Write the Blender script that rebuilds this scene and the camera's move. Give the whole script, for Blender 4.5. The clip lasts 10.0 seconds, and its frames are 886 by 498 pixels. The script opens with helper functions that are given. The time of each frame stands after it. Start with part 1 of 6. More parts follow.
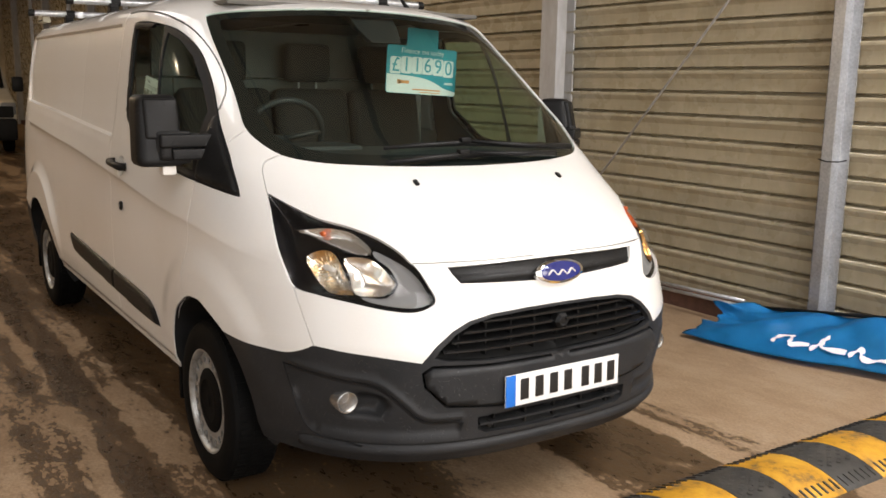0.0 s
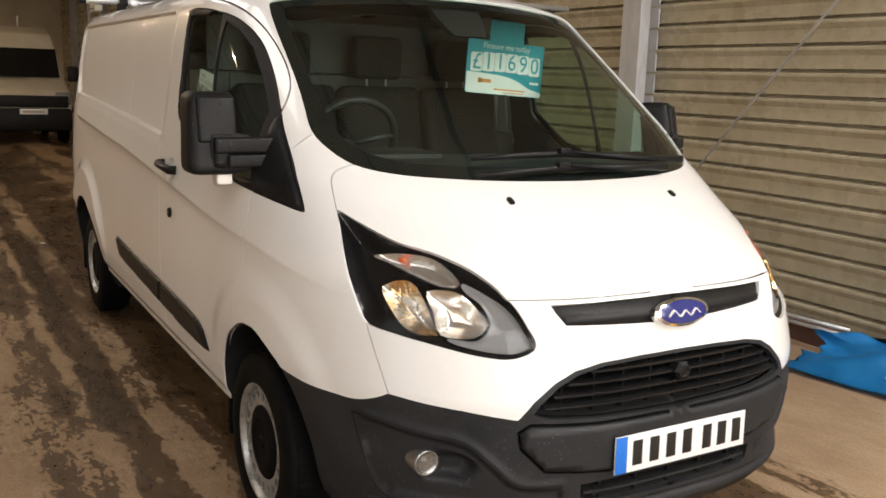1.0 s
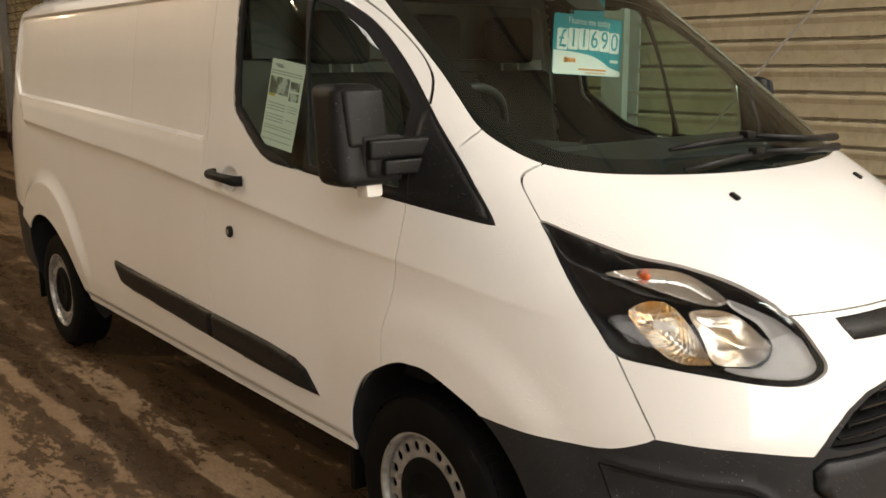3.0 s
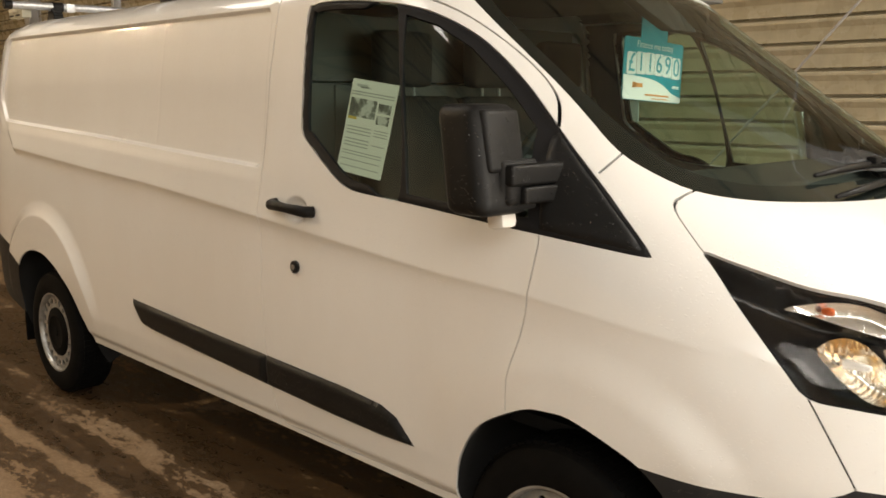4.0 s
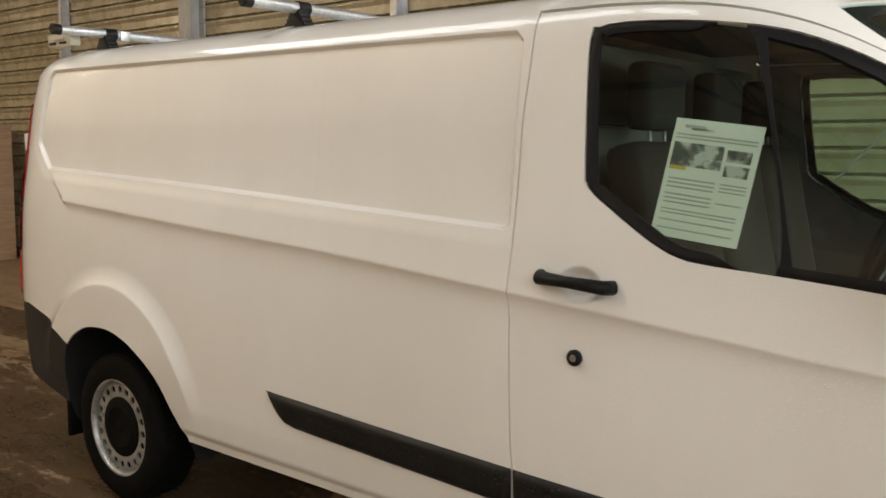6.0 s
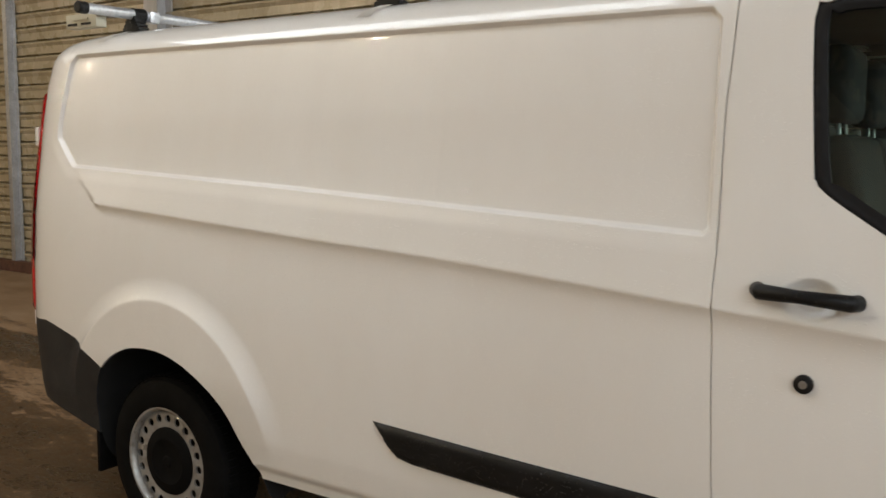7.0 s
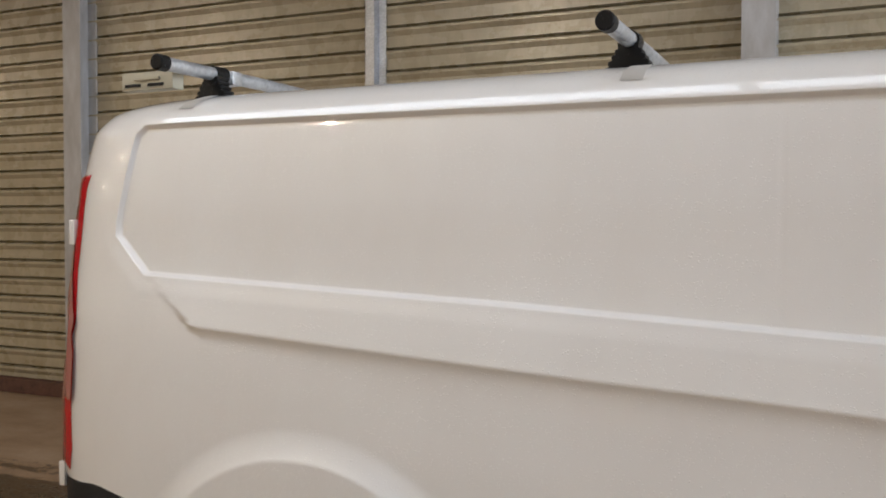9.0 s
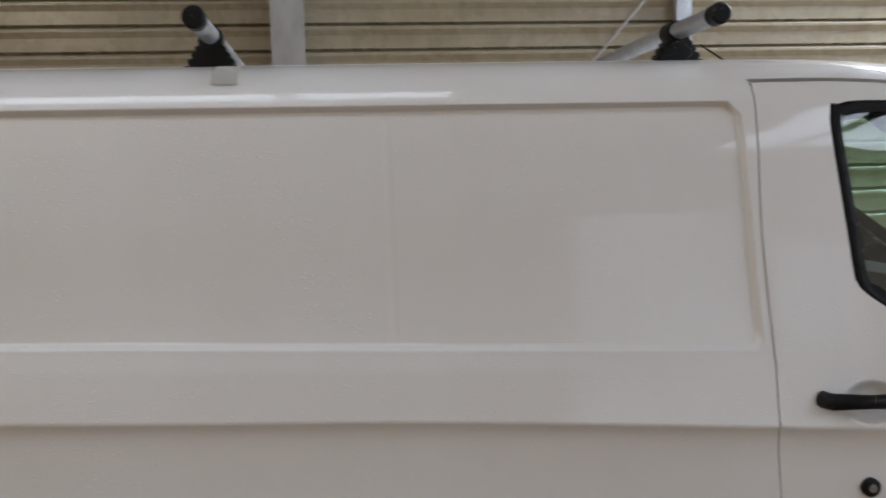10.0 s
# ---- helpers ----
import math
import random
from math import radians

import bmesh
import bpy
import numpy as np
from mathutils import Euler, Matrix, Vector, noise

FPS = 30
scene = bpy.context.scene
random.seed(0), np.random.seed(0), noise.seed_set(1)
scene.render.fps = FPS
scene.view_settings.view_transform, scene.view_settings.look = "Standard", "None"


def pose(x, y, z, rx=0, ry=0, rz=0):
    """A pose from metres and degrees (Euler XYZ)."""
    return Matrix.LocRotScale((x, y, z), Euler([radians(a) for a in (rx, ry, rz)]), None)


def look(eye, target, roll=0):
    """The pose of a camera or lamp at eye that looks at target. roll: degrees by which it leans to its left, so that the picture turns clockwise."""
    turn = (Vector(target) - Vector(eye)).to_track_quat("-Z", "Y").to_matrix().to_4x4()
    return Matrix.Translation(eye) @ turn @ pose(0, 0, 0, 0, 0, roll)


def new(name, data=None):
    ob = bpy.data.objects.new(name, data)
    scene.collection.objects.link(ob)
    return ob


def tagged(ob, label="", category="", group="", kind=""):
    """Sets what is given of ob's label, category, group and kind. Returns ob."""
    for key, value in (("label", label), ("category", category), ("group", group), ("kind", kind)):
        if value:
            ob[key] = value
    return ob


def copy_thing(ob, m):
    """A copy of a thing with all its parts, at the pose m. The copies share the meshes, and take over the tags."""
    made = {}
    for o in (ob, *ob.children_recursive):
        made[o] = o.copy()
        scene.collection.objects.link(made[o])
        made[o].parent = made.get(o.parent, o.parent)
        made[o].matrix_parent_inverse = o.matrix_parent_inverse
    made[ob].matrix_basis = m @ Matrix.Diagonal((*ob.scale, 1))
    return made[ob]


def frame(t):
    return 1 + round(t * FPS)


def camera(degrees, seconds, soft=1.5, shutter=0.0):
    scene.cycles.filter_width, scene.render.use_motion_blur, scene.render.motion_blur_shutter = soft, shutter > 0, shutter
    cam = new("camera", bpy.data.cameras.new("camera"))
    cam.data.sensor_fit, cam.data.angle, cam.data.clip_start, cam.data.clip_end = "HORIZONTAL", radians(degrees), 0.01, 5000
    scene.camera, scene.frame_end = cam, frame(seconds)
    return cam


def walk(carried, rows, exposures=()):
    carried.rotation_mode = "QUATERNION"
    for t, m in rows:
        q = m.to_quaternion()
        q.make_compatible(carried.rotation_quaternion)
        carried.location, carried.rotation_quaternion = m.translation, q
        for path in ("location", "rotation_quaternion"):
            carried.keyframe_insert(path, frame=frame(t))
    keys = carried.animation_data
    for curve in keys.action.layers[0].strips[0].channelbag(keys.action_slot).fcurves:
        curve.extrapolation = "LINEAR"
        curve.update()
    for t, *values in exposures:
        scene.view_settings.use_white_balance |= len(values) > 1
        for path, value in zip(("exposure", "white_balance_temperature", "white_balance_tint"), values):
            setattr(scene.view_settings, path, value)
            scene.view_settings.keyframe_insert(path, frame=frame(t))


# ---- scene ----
cam = camera(52.6, 10.0, soft=1.6, shutter=0.2)
PATH = [
    (0, (3.313, -2.033, 1.562), (1.671, -0.949, 1.2), 0.9),
    (0.5, (3.102, -1.926, 1.552), (1.423, -0.897, 1.199), 2.0),
    (1, (2.813, -1.898, 1.57), (1.119, -0.901, 1.198), 1.9),
    (1.5, (2.578, -1.924, 1.556), (0.884, -0.937, 1.161), 1.0),
    (2, (2.318, -2.014, 1.563), (0.653, -0.989, 1.138), 0.3),
    (2.5, (2.093, -2.243, 1.566), (0.513, -1.093, 1.137), -0.3),
    (4, (1.351, -2.674, 1.517), (-0.059, -1.295, 1.187), 0.0),
    (4.5, (1.04, -2.838, 1.517), (-0.31, -1.389, 1.238), 0.1),
    (5, (0.738, -2.913, 1.486), (-0.571, -1.419, 1.251), -0.2),
    (5.5, (0.416, -2.932, 1.498), (-0.877, -1.422, 1.277), 0.1),
    (7, (-0.669, -3.055, 1.476), (-1.774, -1.402, 1.259), 0.6),
    (7.5, (-1.044, -3.079, 1.459), (-2.104, -1.395, 1.254), 0.3),
    (8, (-1.398, -3.06, 1.488), (-2.395, -1.334, 1.316), 0.6),
    (8.5, (-1.771, -3.001, 1.477), (-2.692, -1.229, 1.368), 1.0),
    (9, (-2.000, -2.940, 1.550), (-2.816, -1.119, 1.493), 0.1),
    (9.25, (-2.090, -2.932, 1.562), (-2.738, -1.041, 1.547), -0.9),
    (9.5, (-2.155, -2.904, 1.565), (-2.545, -0.943, 1.557), -1.57),
    (9.75, (-2.205, -2.870, 1.596), (-2.281, -0.878, 1.545), -1.72),
    (10, (-2.236, -2.793, 1.670), (-2.003, -0.814, 1.519), -1.68),
]
walk(cam, [(t, look(eye, target, roll)) for t, eye, target, roll in PATH],
     exposures=[(0, 0.16, 6800, 13), (2.5, 0.09, 7250, 12), (4, 0.40, 7500, 10), (5.5, 0.48, 6850, 8), (7, 0.47, 6200, 7), (7.5, 0.72, 6080, 7), (8.5, 0.73, 5880, 8), (9, 0.43, 5820, 10), (9.5, 0.25, 5720, 11), (10, -0.12, 5640, 10)])

# ---------------------------------------------------------------- light
world = bpy.data.worlds.new("sky")
scene.world = world
world.use_nodes = True
sky = world.node_tree.nodes.new("ShaderNodeTexSky")
sky.sky_type, sky.sun_disc = "NISHITA", False
sky.sun_elevation, sky.sun_rotation = radians(32), radians(60)
sky.air_density, sky.dust_density = 1.5, 4.0
back = world.node_tree.nodes["Background"]
world.node_tree.links.new(sky.outputs[0], back.inputs[0])
back.inputs[1].default_value = 0.12


def lamp(name, kind, where, target, power, colour, size=1.0, size_y=None):
    data = bpy.data.lights.new(name, kind)
    data.energy, data.color = power, colour
    if kind == "AREA":
        data.size = size
        if size_y:
            data.shape, data.size_y = "RECTANGLE", size_y
    ob = new(name, data)
    ob.matrix_world = look(where, target)
    return tagged(ob, kind="structure")


sun = lamp("sun", "SUN", (12, -6, 9), (0, 0, 0), 0.6, (1.0, 0.96, 0.9))
sun.data.angle = radians(20)
lamp("door_daylight", "AREA", (8.8, -0.3, 2.6), (0, 0.5, 1.2), 380, (0.92, 0.95, 1.0), 6.2, 4.6)
lamp("doorway_daylight", "AREA", (3.0, -10.85, 1.80), (2.4, 0, 1.7), 32, (0.93, 0.96, 1.0), 4.0, 3.5)
# unseen milky roof panels added to light wall and van: place, power, tint, length and width
ROOF_FILLS = ((4.1, 2.25, 430, (0.97, 0.98, 1.0), 4.0, 1.2), (5.8, -6.8, 410, (0.93, 0.96, 1.0), 6.0, 6.0), (-4.5, -2.4, 70, (0.97, 0.98, 1.0), 6.0, 0.8), (-12.5, -1.5, 25, (1.0, 0.93, 0.82), 3.5, 2.9))
for x, y, power, tint, long, wide in ROOF_FILLS:
    lamp("roof_fill_light", "AREA", (x, y, 5.08), (x, y, 0), power, tint, long, wide)

# ---------------------------------------------------------------- materials


def material(name, base, rough=0.5, metal=0.0, coat=0.0, spec=0.5):
    m = bpy.data.materials.new(name)
    m.use_nodes = True
    b = m.node_tree.nodes["Principled BSDF"]
    b.inputs["Base Color"].default_value = (*base, 1)
    b.inputs["Roughness"].default_value = rough
    b.inputs["Metallic"].default_value = metal
    b.inputs["Coat Weight"].default_value = coat
    b.inputs["Coat Roughness"].default_value = 0.04
    b.inputs["Specular IOR Level"].default_value = spec
    return m


def node(m, kind, **inputs):
    n = m.node_tree.nodes.new("ShaderNode" + kind)
    for key, value in inputs.items():
        n.inputs[key.replace("_", " ")].default_value = value
    return n


def wire(m, a, b):
    m.node_tree.links.new(a, b)


def bsdf(m):
    return m.node_tree.nodes["Principled BSDF"]


def coords(m, stretch=(1, 1, 1)):
    tc, mp = node(m, "TexCoord"), node(m, "Mapping")
    mp.inputs["Scale"].default_value = stretch
    wire(m, tc.outputs["Object"], mp.inputs["Vector"])
    return mp.outputs[0]


def noise_of(m, scale, detail=4.0, rough=0.55, stretch=(1, 1, 1), distort=0.0):
    n = node(m, "TexNoise", Scale=scale, Detail=detail, Roughness=rough, Distortion=distort)
    wire(m, coords(m, stretch), n.inputs["Vector"])
    return n.outputs["Fac"]


def ramp(m, source, stops):
    r = node(m, "ValToRGB")
    e = r.color_ramp.elements
    while len(e) < len(stops):
        e.new(0.5)
    for k, (pos, colour) in enumerate(stops):
        e[k].position = pos
        e[k].color = (*colour, 1) if len(colour) == 3 else colour
    wire(m, source, r.inputs["Fac"])
    return r.outputs["Color"]


def grey(v):
    return (v, v, v)


def mix(m, fac, a, b, kind="MIX"):
    n = node(m, "Mix")
    n.data_type, n.blend_type = "RGBA", kind
    for value, k in ((fac, 0), (a, 6), (b, 7)):
        if isinstance(value, (int, float)):
            n.inputs[k].default_value = value
        elif isinstance(value, tuple):
            n.inputs[k].default_value = (*value, 1)
        else:
            wire(m, value, n.inputs[k])
    return n.outputs[2]


def bump(m, height, strength, distance=0.01, before=None):
    n = node(m, "Bump", Strength=strength, Distance=distance)
    wire(m, height, n.inputs["Height"])
    if before is not None:
        wire(m, before, n.inputs["Normal"])
    wire(m, n.outputs[0], bsdf(m).inputs["Normal"])
    return n.outputs[0]


def droplets(m, scale, strength, distance=0.0015, before=None, rough=None, shine=0.5):
    """Rain drops that stand on a wet surface."""
    v = node(m, "TexVoronoi", Scale=scale)
    wire(m, coords(m), v.inputs["Vector"])
    drops = ramp(m, v.outputs["Distance"], [(0.0, grey(1)), (0.15, grey(0.55)), (0.21, grey(0))])
    where = ramp(m, noise_of(m, 5.0, 3.0), [(0.28, grey(0)), (0.50, grey(1))])
    sizes = ramp(m, v.outputs["Color"], [(0.30, grey(0)), (0.75, grey(1))])
    wetted = mix(m, 1.0, mix(m, 1.0, drops, sizes, "MULTIPLY"), where, "MULTIPLY")
    if rough is not None:
        film = ramp(m, wetted, [(0.05, grey(0)), (0.25, grey(1))])
        wire(m, mix(m, film, grey(rough), grey(0.05)), bsdf(m).inputs["Roughness"])
        wire(m, mix(m, film, grey(shine), grey(0.9)), bsdf(m).inputs["Specular IOR Level"])
    return bump(m, wetted, strength, distance, before)


WHITE = material("white_paint", (0.80, 0.795, 0.775), 0.42, coat=1.0)
wire(WHITE, ramp(WHITE, noise_of(WHITE, 1.7, 5.0, 0.6, (1, 1, 0.35)), [(0.3, (0.765, 0.75, 0.72)), (0.62, (0.81, 0.805, 0.785))]), bsdf(WHITE).inputs["Base Color"])
wire(WHITE, ramp(WHITE, noise_of(WHITE, 3.0, 6.0, 0.7, (1, 1, 0.3)), [(0.35, grey(0.05)), (0.75, grey(0.02))]), bsdf(WHITE).inputs["Coat Roughness"])
orange_peel = bump(WHITE, noise_of(WHITE, 260.0, 2.0), 0.02, 0.001)
wet_paint = droplets(WHITE, 120.0, 1.0, 0.0016, orange_peel)
beads = droplets(WHITE, 135.0, 0.85, 0.0018, droplets(WHITE, 82.0, 0.70, 0.0017, orange_peel))
wire(WHITE, beads, bsdf(WHITE).inputs["Normal"])
wire(WHITE, wet_paint, bsdf(WHITE).inputs["Coat Normal"])

BLACK = material("black_plastic", (0.022, 0.022, 0.023), 0.46, spec=0.2)
wire(BLACK, ramp(BLACK, noise_of(BLACK, 6.0, 6.0, 0.65), [(0.3, grey(0.005)), (0.7, (0.012, 0.012, 0.0122))]), bsdf(BLACK).inputs["Base Color"])
droplets(BLACK, 105.0, 0.8, 0.0022, bump(BLACK, noise_of(BLACK, 700.0, 2.0), 0.25, 0.0006), 0.46, 0.2)

BUMPER = material("grey_bumper_plastic", (0.06, 0.06, 0.062), 0.5, spec=0.22)
wire(BUMPER, ramp(BUMPER, noise_of(BUMPER, 5.0, 6.0, 0.65), [(0.3, (0.015, 0.016, 0.0175)), (0.7, (0.027, 0.0275, 0.029))]), bsdf(BUMPER).inputs["Base Color"])
droplets(BUMPER, 105.0, 0.5, 0.0014, bump(BUMPER, noise_of(BUMPER, 800.0, 2.0), 0.3, 0.0006), 0.5, 0.22)

GLOSS = material("gloss_black_trim", (0.012, 0.012, 0.013), 0.16)
SEAL = material("black_window_rubber", (0.009, 0.009, 0.010), 0.6, spec=0.2)
bump(SEAL, noise_of(SEAL, 400.0, 2.0), 0.15, 0.0005)
DARK = material("dark_liner", (0.010, 0.010, 0.010), 0.8)
wire(DARK, ramp(DARK, noise_of(DARK, 12.0, 5.0), [(0.35, grey(0.003)), (0.7, grey(0.008))]), bsdf(DARK).inputs["Base Color"])

RUBBER = material("tyre_rubber", (0.018, 0.018, 0.018), 0.7, spec=0.07)
wire(RUBBER, ramp(RUBBER, noise_of(RUBBER, 9.0, 6.0, 0.7), [(0.35, (0.003, 0.003, 0.003)), (0.75, (0.007, 0.0067, 0.0064))]), bsdf(RUBBER).inputs["Base Color"])
bump(RUBBER, noise_of(RUBBER, 160.0, 3.0), 0.15, 0.002)

STEEL = material("silver_wheel_paint", (0.50, 0.50, 0.49), 0.34, 0.5)
wire(STEEL, ramp(STEEL, noise_of(STEEL, 14.0, 6.0, 0.7), [(0.3, (0.22, 0.20, 0.17)), (0.6, (0.40, 0.40, 0.39))]), bsdf(STEEL).inputs["Base Color"])
wire(STEEL, ramp(STEEL, noise_of(STEEL, 20.0, 4.0), [(0.3, grey(0.25)), (0.7, grey(0.5))]), bsdf(STEEL).inputs["Roughness"])

GALV = material("galvanised_steel", (0.55, 0.57, 0.59), 0.42, 0.75)
spangle = node(GALV, "TexVoronoi", Scale=70.0)
wire(GALV, coords(GALV), spangle.inputs["Vector"])
wire(GALV, mix(GALV, 0.35, ramp(GALV, noise_of(GALV, 3.0, 6.0, 0.65), [(0.3, (0.42, 0.43, 0.44)), (0.7, (0.64, 0.66, 0.69))]), spangle.outputs["Distance"], "SOFT_LIGHT"), bsdf(GALV).inputs["Base Color"])
wire(GALV, ramp(GALV, noise_of(GALV, 25.0, 4.0), [(0.3, grey(0.3)), (0.7, grey(0.55))]), bsdf(GALV).inputs["Roughness"])

CHROME = material("chrome", (0.86, 0.86, 0.85), 0.07, 1.0)
bump(CHROME, noise_of(CHROME, 45.0, 2.0), 0.12, 0.004)
# Gold patches in these two reflectors paint in the warm lamps they mirror.
REFLECTOR = material("satin_reflector", (0.86, 0.85, 0.82), 0.22, 1.0)
wire(REFLECTOR, ramp(REFLECTOR, noise_of(REFLECTOR, 14.0, 3.0), [(0.55, (0.90, 0.89, 0.87)), (0.74, (0.86, 0.68, 0.44))]), bsdf(REFLECTOR).inputs["Base Color"])
FLUTED = material("fluted_warm_reflector", (0.84, 0.62, 0.36), 0.14, 1.0)
wire(FLUTED, ramp(FLUTED, noise_of(FLUTED, 13.0, 3.0), [(0.48, (0.93, 0.89, 0.81)), (0.64, (0.86, 0.57, 0.27))]), bsdf(FLUTED).inputs["Base Color"])
flutes = node(FLUTED, "TexWave", Scale=26.0, Distortion=0.4)
wire(FLUTED, coords(FLUTED, (1, 1, 0.25)), flutes.inputs["Vector"])
bump(FLUTED, flutes.outputs["Fac"], 0.5, 0.003)
SATIN = material("satin_reflector", (0.70, 0.68, 0.65), 0.2, 0.85)
bump(SATIN, noise_of(SATIN, 60.0, 3.0), 0.35, 0.004)
AMBER = material("amber_bulb", (0.52, 0.10, 0.025), 0.25)
AMBER_GLOW = material("amber_glow_reflector", (0.85, 0.46, 0.16), 0.16, 1.0)
bump(AMBER_GLOW, noise_of(AMBER_GLOW, 40.0, 2.0), 0.3, 0.004)
RED = material("red_lens", (0.42, 0.012, 0.014), 0.08, coat=1.0)
BLUE = material("badge_blue", (0.012, 0.02, 0.16), 0.12, coat=1.0)
PALE = material("pale_plastic", (0.72, 0.70, 0.66), 0.3)
PLATE = material("plate_white", (0.80, 0.80, 0.79), 0.3, coat=0.6)
PLATE_BLUE = material("plate_blue", (0.005, 0.15, 0.60), 0.3, coat=0.6)
INK = material("black_ink", (0.012, 0.012, 0.012), 0.4)


def pane(name, tint, gloss=1.0):
    m = bpy.data.materials.new(name)
    m.use_nodes = True
    t = m.node_tree
    t.nodes.remove(t.nodes["Principled BSDF"])
    clear, shine, blend = node(m, "BsdfTransparent"), node(m, "BsdfGlossy"), node(m, "MixShader")
    clear.inputs["Color"].default_value = (*tint, 1)
    shine.inputs["Roughness"].default_value = 0.02
    facing = node(m, "LayerWeight", Blend=0.5)
    power, scale = node(m, "Math"), node(m, "Math")
    power.operation, scale.operation = "POWER", "MULTIPLY_ADD"
    power.inputs[1].default_value = 5.0
    scale.inputs[1].default_value, scale.inputs[2].default_value = 0.88 * gloss, 0.105 * gloss
    wire(m, facing.outputs["Facing"], power.inputs[0])
    wire(m, power.outputs[0], scale.inputs[0])
    wire(m, scale.outputs[0], blend.inputs[0])
    wire(m, clear.outputs[0], blend.inputs[1])
    wire(m, shine.outputs[0], blend.inputs[2])
    wire(m, blend.outputs[0], t.nodes["Material Output"].inputs["Surface"])
    return m


GLASS = pane("tinted_glass", (0.66, 0.83, 0.74))
LENS = pane("clear_lens", (0.93, 0.93, 0.92), 0.28)

CONCRETE = material("concrete_floor", (0.33, 0.27, 0.2), 0.7, spec=0.3)


def sum_of(m, terms, start=0.0):
    """start + each (socket, factor, middle): factor * (socket - middle)."""
    last = None
    for source, factor, middle in terms:
        n = node(m, "Math")
        n.operation = "MULTIPLY_ADD"
        wire(m, source, n.inputs[0])
        n.inputs[1].default_value = factor
        if last is None:
            n.inputs[2].default_value = start - factor * middle
        else:
            shift = node(m, "Math")
            shift.operation = "SUBTRACT"
            wire(m, last, shift.inputs[0])
            shift.inputs[1].default_value = factor * middle
            wire(m, shift.outputs[0], n.inputs[2])
        last = n.outputs[0]
    return last


split = node(CONCRETE, "SeparateXYZ")
wire(CONCRETE, coords(CONCRETE), split.inputs[0])
swirl = noise_of(CONCRETE, 2.4, 6.0, 0.6, (0.35, 1.0, 1))
ragged = noise_of(CONCRETE, 17.0, 6.0, 0.7, (0.45, 1.0, 1), 0.4)
across = node(CONCRETE, "MapRange")
for key, value in zip(range(1, 5), (-3.0, 3.0, 0.0, 1.0)):
    across.inputs[key].default_value = value
wire(CONCRETE, sum_of(CONCRETE, [(split.outputs["Y"], 1.0, 0.0), (swirl, 0.22, 0.5), (ragged, 0.10, 0.5)]), across.inputs[0])
# wet lanes left by tyres, from y = -3 to 3; raised beside and beneath the van for dim light too
LANES = [(-2.6, 0.42), (-1.85, 0.36), (-1.60, 0.30), (-1.52, 0.68), (-1.45, 0.52), (-1.36, 0.70), (-1.32, 0.30), (-1.28, 0.34), (-1.24, 0.95), (-1.11, 0.85), (-1.08, 0.46), (-0.96, 0.52), (-0.92, 0.92), (-0.2, 0.62), (0.30, 0.30), (0.42, 0.70), (0.60, 0.95), (0.93, 0.9), (0.97, 0.14), (1.04, 0.2), (1.07, 0.60), (1.22, 0.52), (1.27, 0.10), (1.7, 0.05)]
lane = ramp(CONCRETE, across.outputs[0], [((y + 3.0) / 6.0, grey(v)) for y, v in LANES])
blots = noise_of(CONCRETE, 2.1, 7.0, 0.58, (0.34, 1.0, 1), 0.8)
flakes = noise_of(CONCRETE, 11.0, 7.0, 0.72, (0.42, 1.0, 1), 0.5)
spots = noise_of(CONCRETE, 34.0, 3.0, 0.6, (0.6, 1.0, 1))
soak = sum_of(CONCRETE, [(lane, 1.0, 0.0), (blots, 1.7, 0.5), (flakes, 1.5, 0.5), (spots, 0.9, 0.5)], -0.05)
wet = ramp(CONCRETE, soak, [(0.495, grey(0)), (0.512, grey(1))])
damp = ramp(CONCRETE, soak, [(0.22, grey(0)), (0.47, grey(1))])
deep = ramp(CONCRETE, soak, [(0.60, grey(0)), (0.95, grey(1))])
dry = ramp(CONCRETE, noise_of(CONCRETE, 2.6, 9.0, 0.7, (0.6, 1, 1)), [(0.25, (0.235, 0.150, 0.084)), (0.5, (0.345, 0.236, 0.143)), (0.75, (0.43, 0.318, 0.212))])
fine = ramp(CONCRETE, noise_of(CONCRETE, 75.0, 5.0, 0.75), [(0.3, grey(0.66)), (0.62, grey(1))])
dry = mix(CONCRETE, 1.0, dry, fine, "MULTIPLY")
mid = mix(CONCRETE, mix(CONCRETE, 0.55, (0.0, 0.0, 0.0), damp), dry, (0.20, 0.128, 0.071))
soaked = mix(CONCRETE, deep, mix(CONCRETE, 1.0, (0.118, 0.072, 0.037), fine, "MULTIPLY"), (0.058, 0.035, 0.018))
wire(CONCRETE, mix(CONCRETE, wet, mid, soaked), bsdf(CONCRETE).inputs["Base Color"])
wire(CONCRETE, mix(CONCRETE, wet, grey(0.75), mix(CONCRETE, deep, grey(0.5), grey(0.27))), bsdf(CONCRETE).inputs["Roughness"])
bump(CONCRETE, noise_of(CONCRETE, 45.0, 6.0, 0.7), 0.25, 0.01)

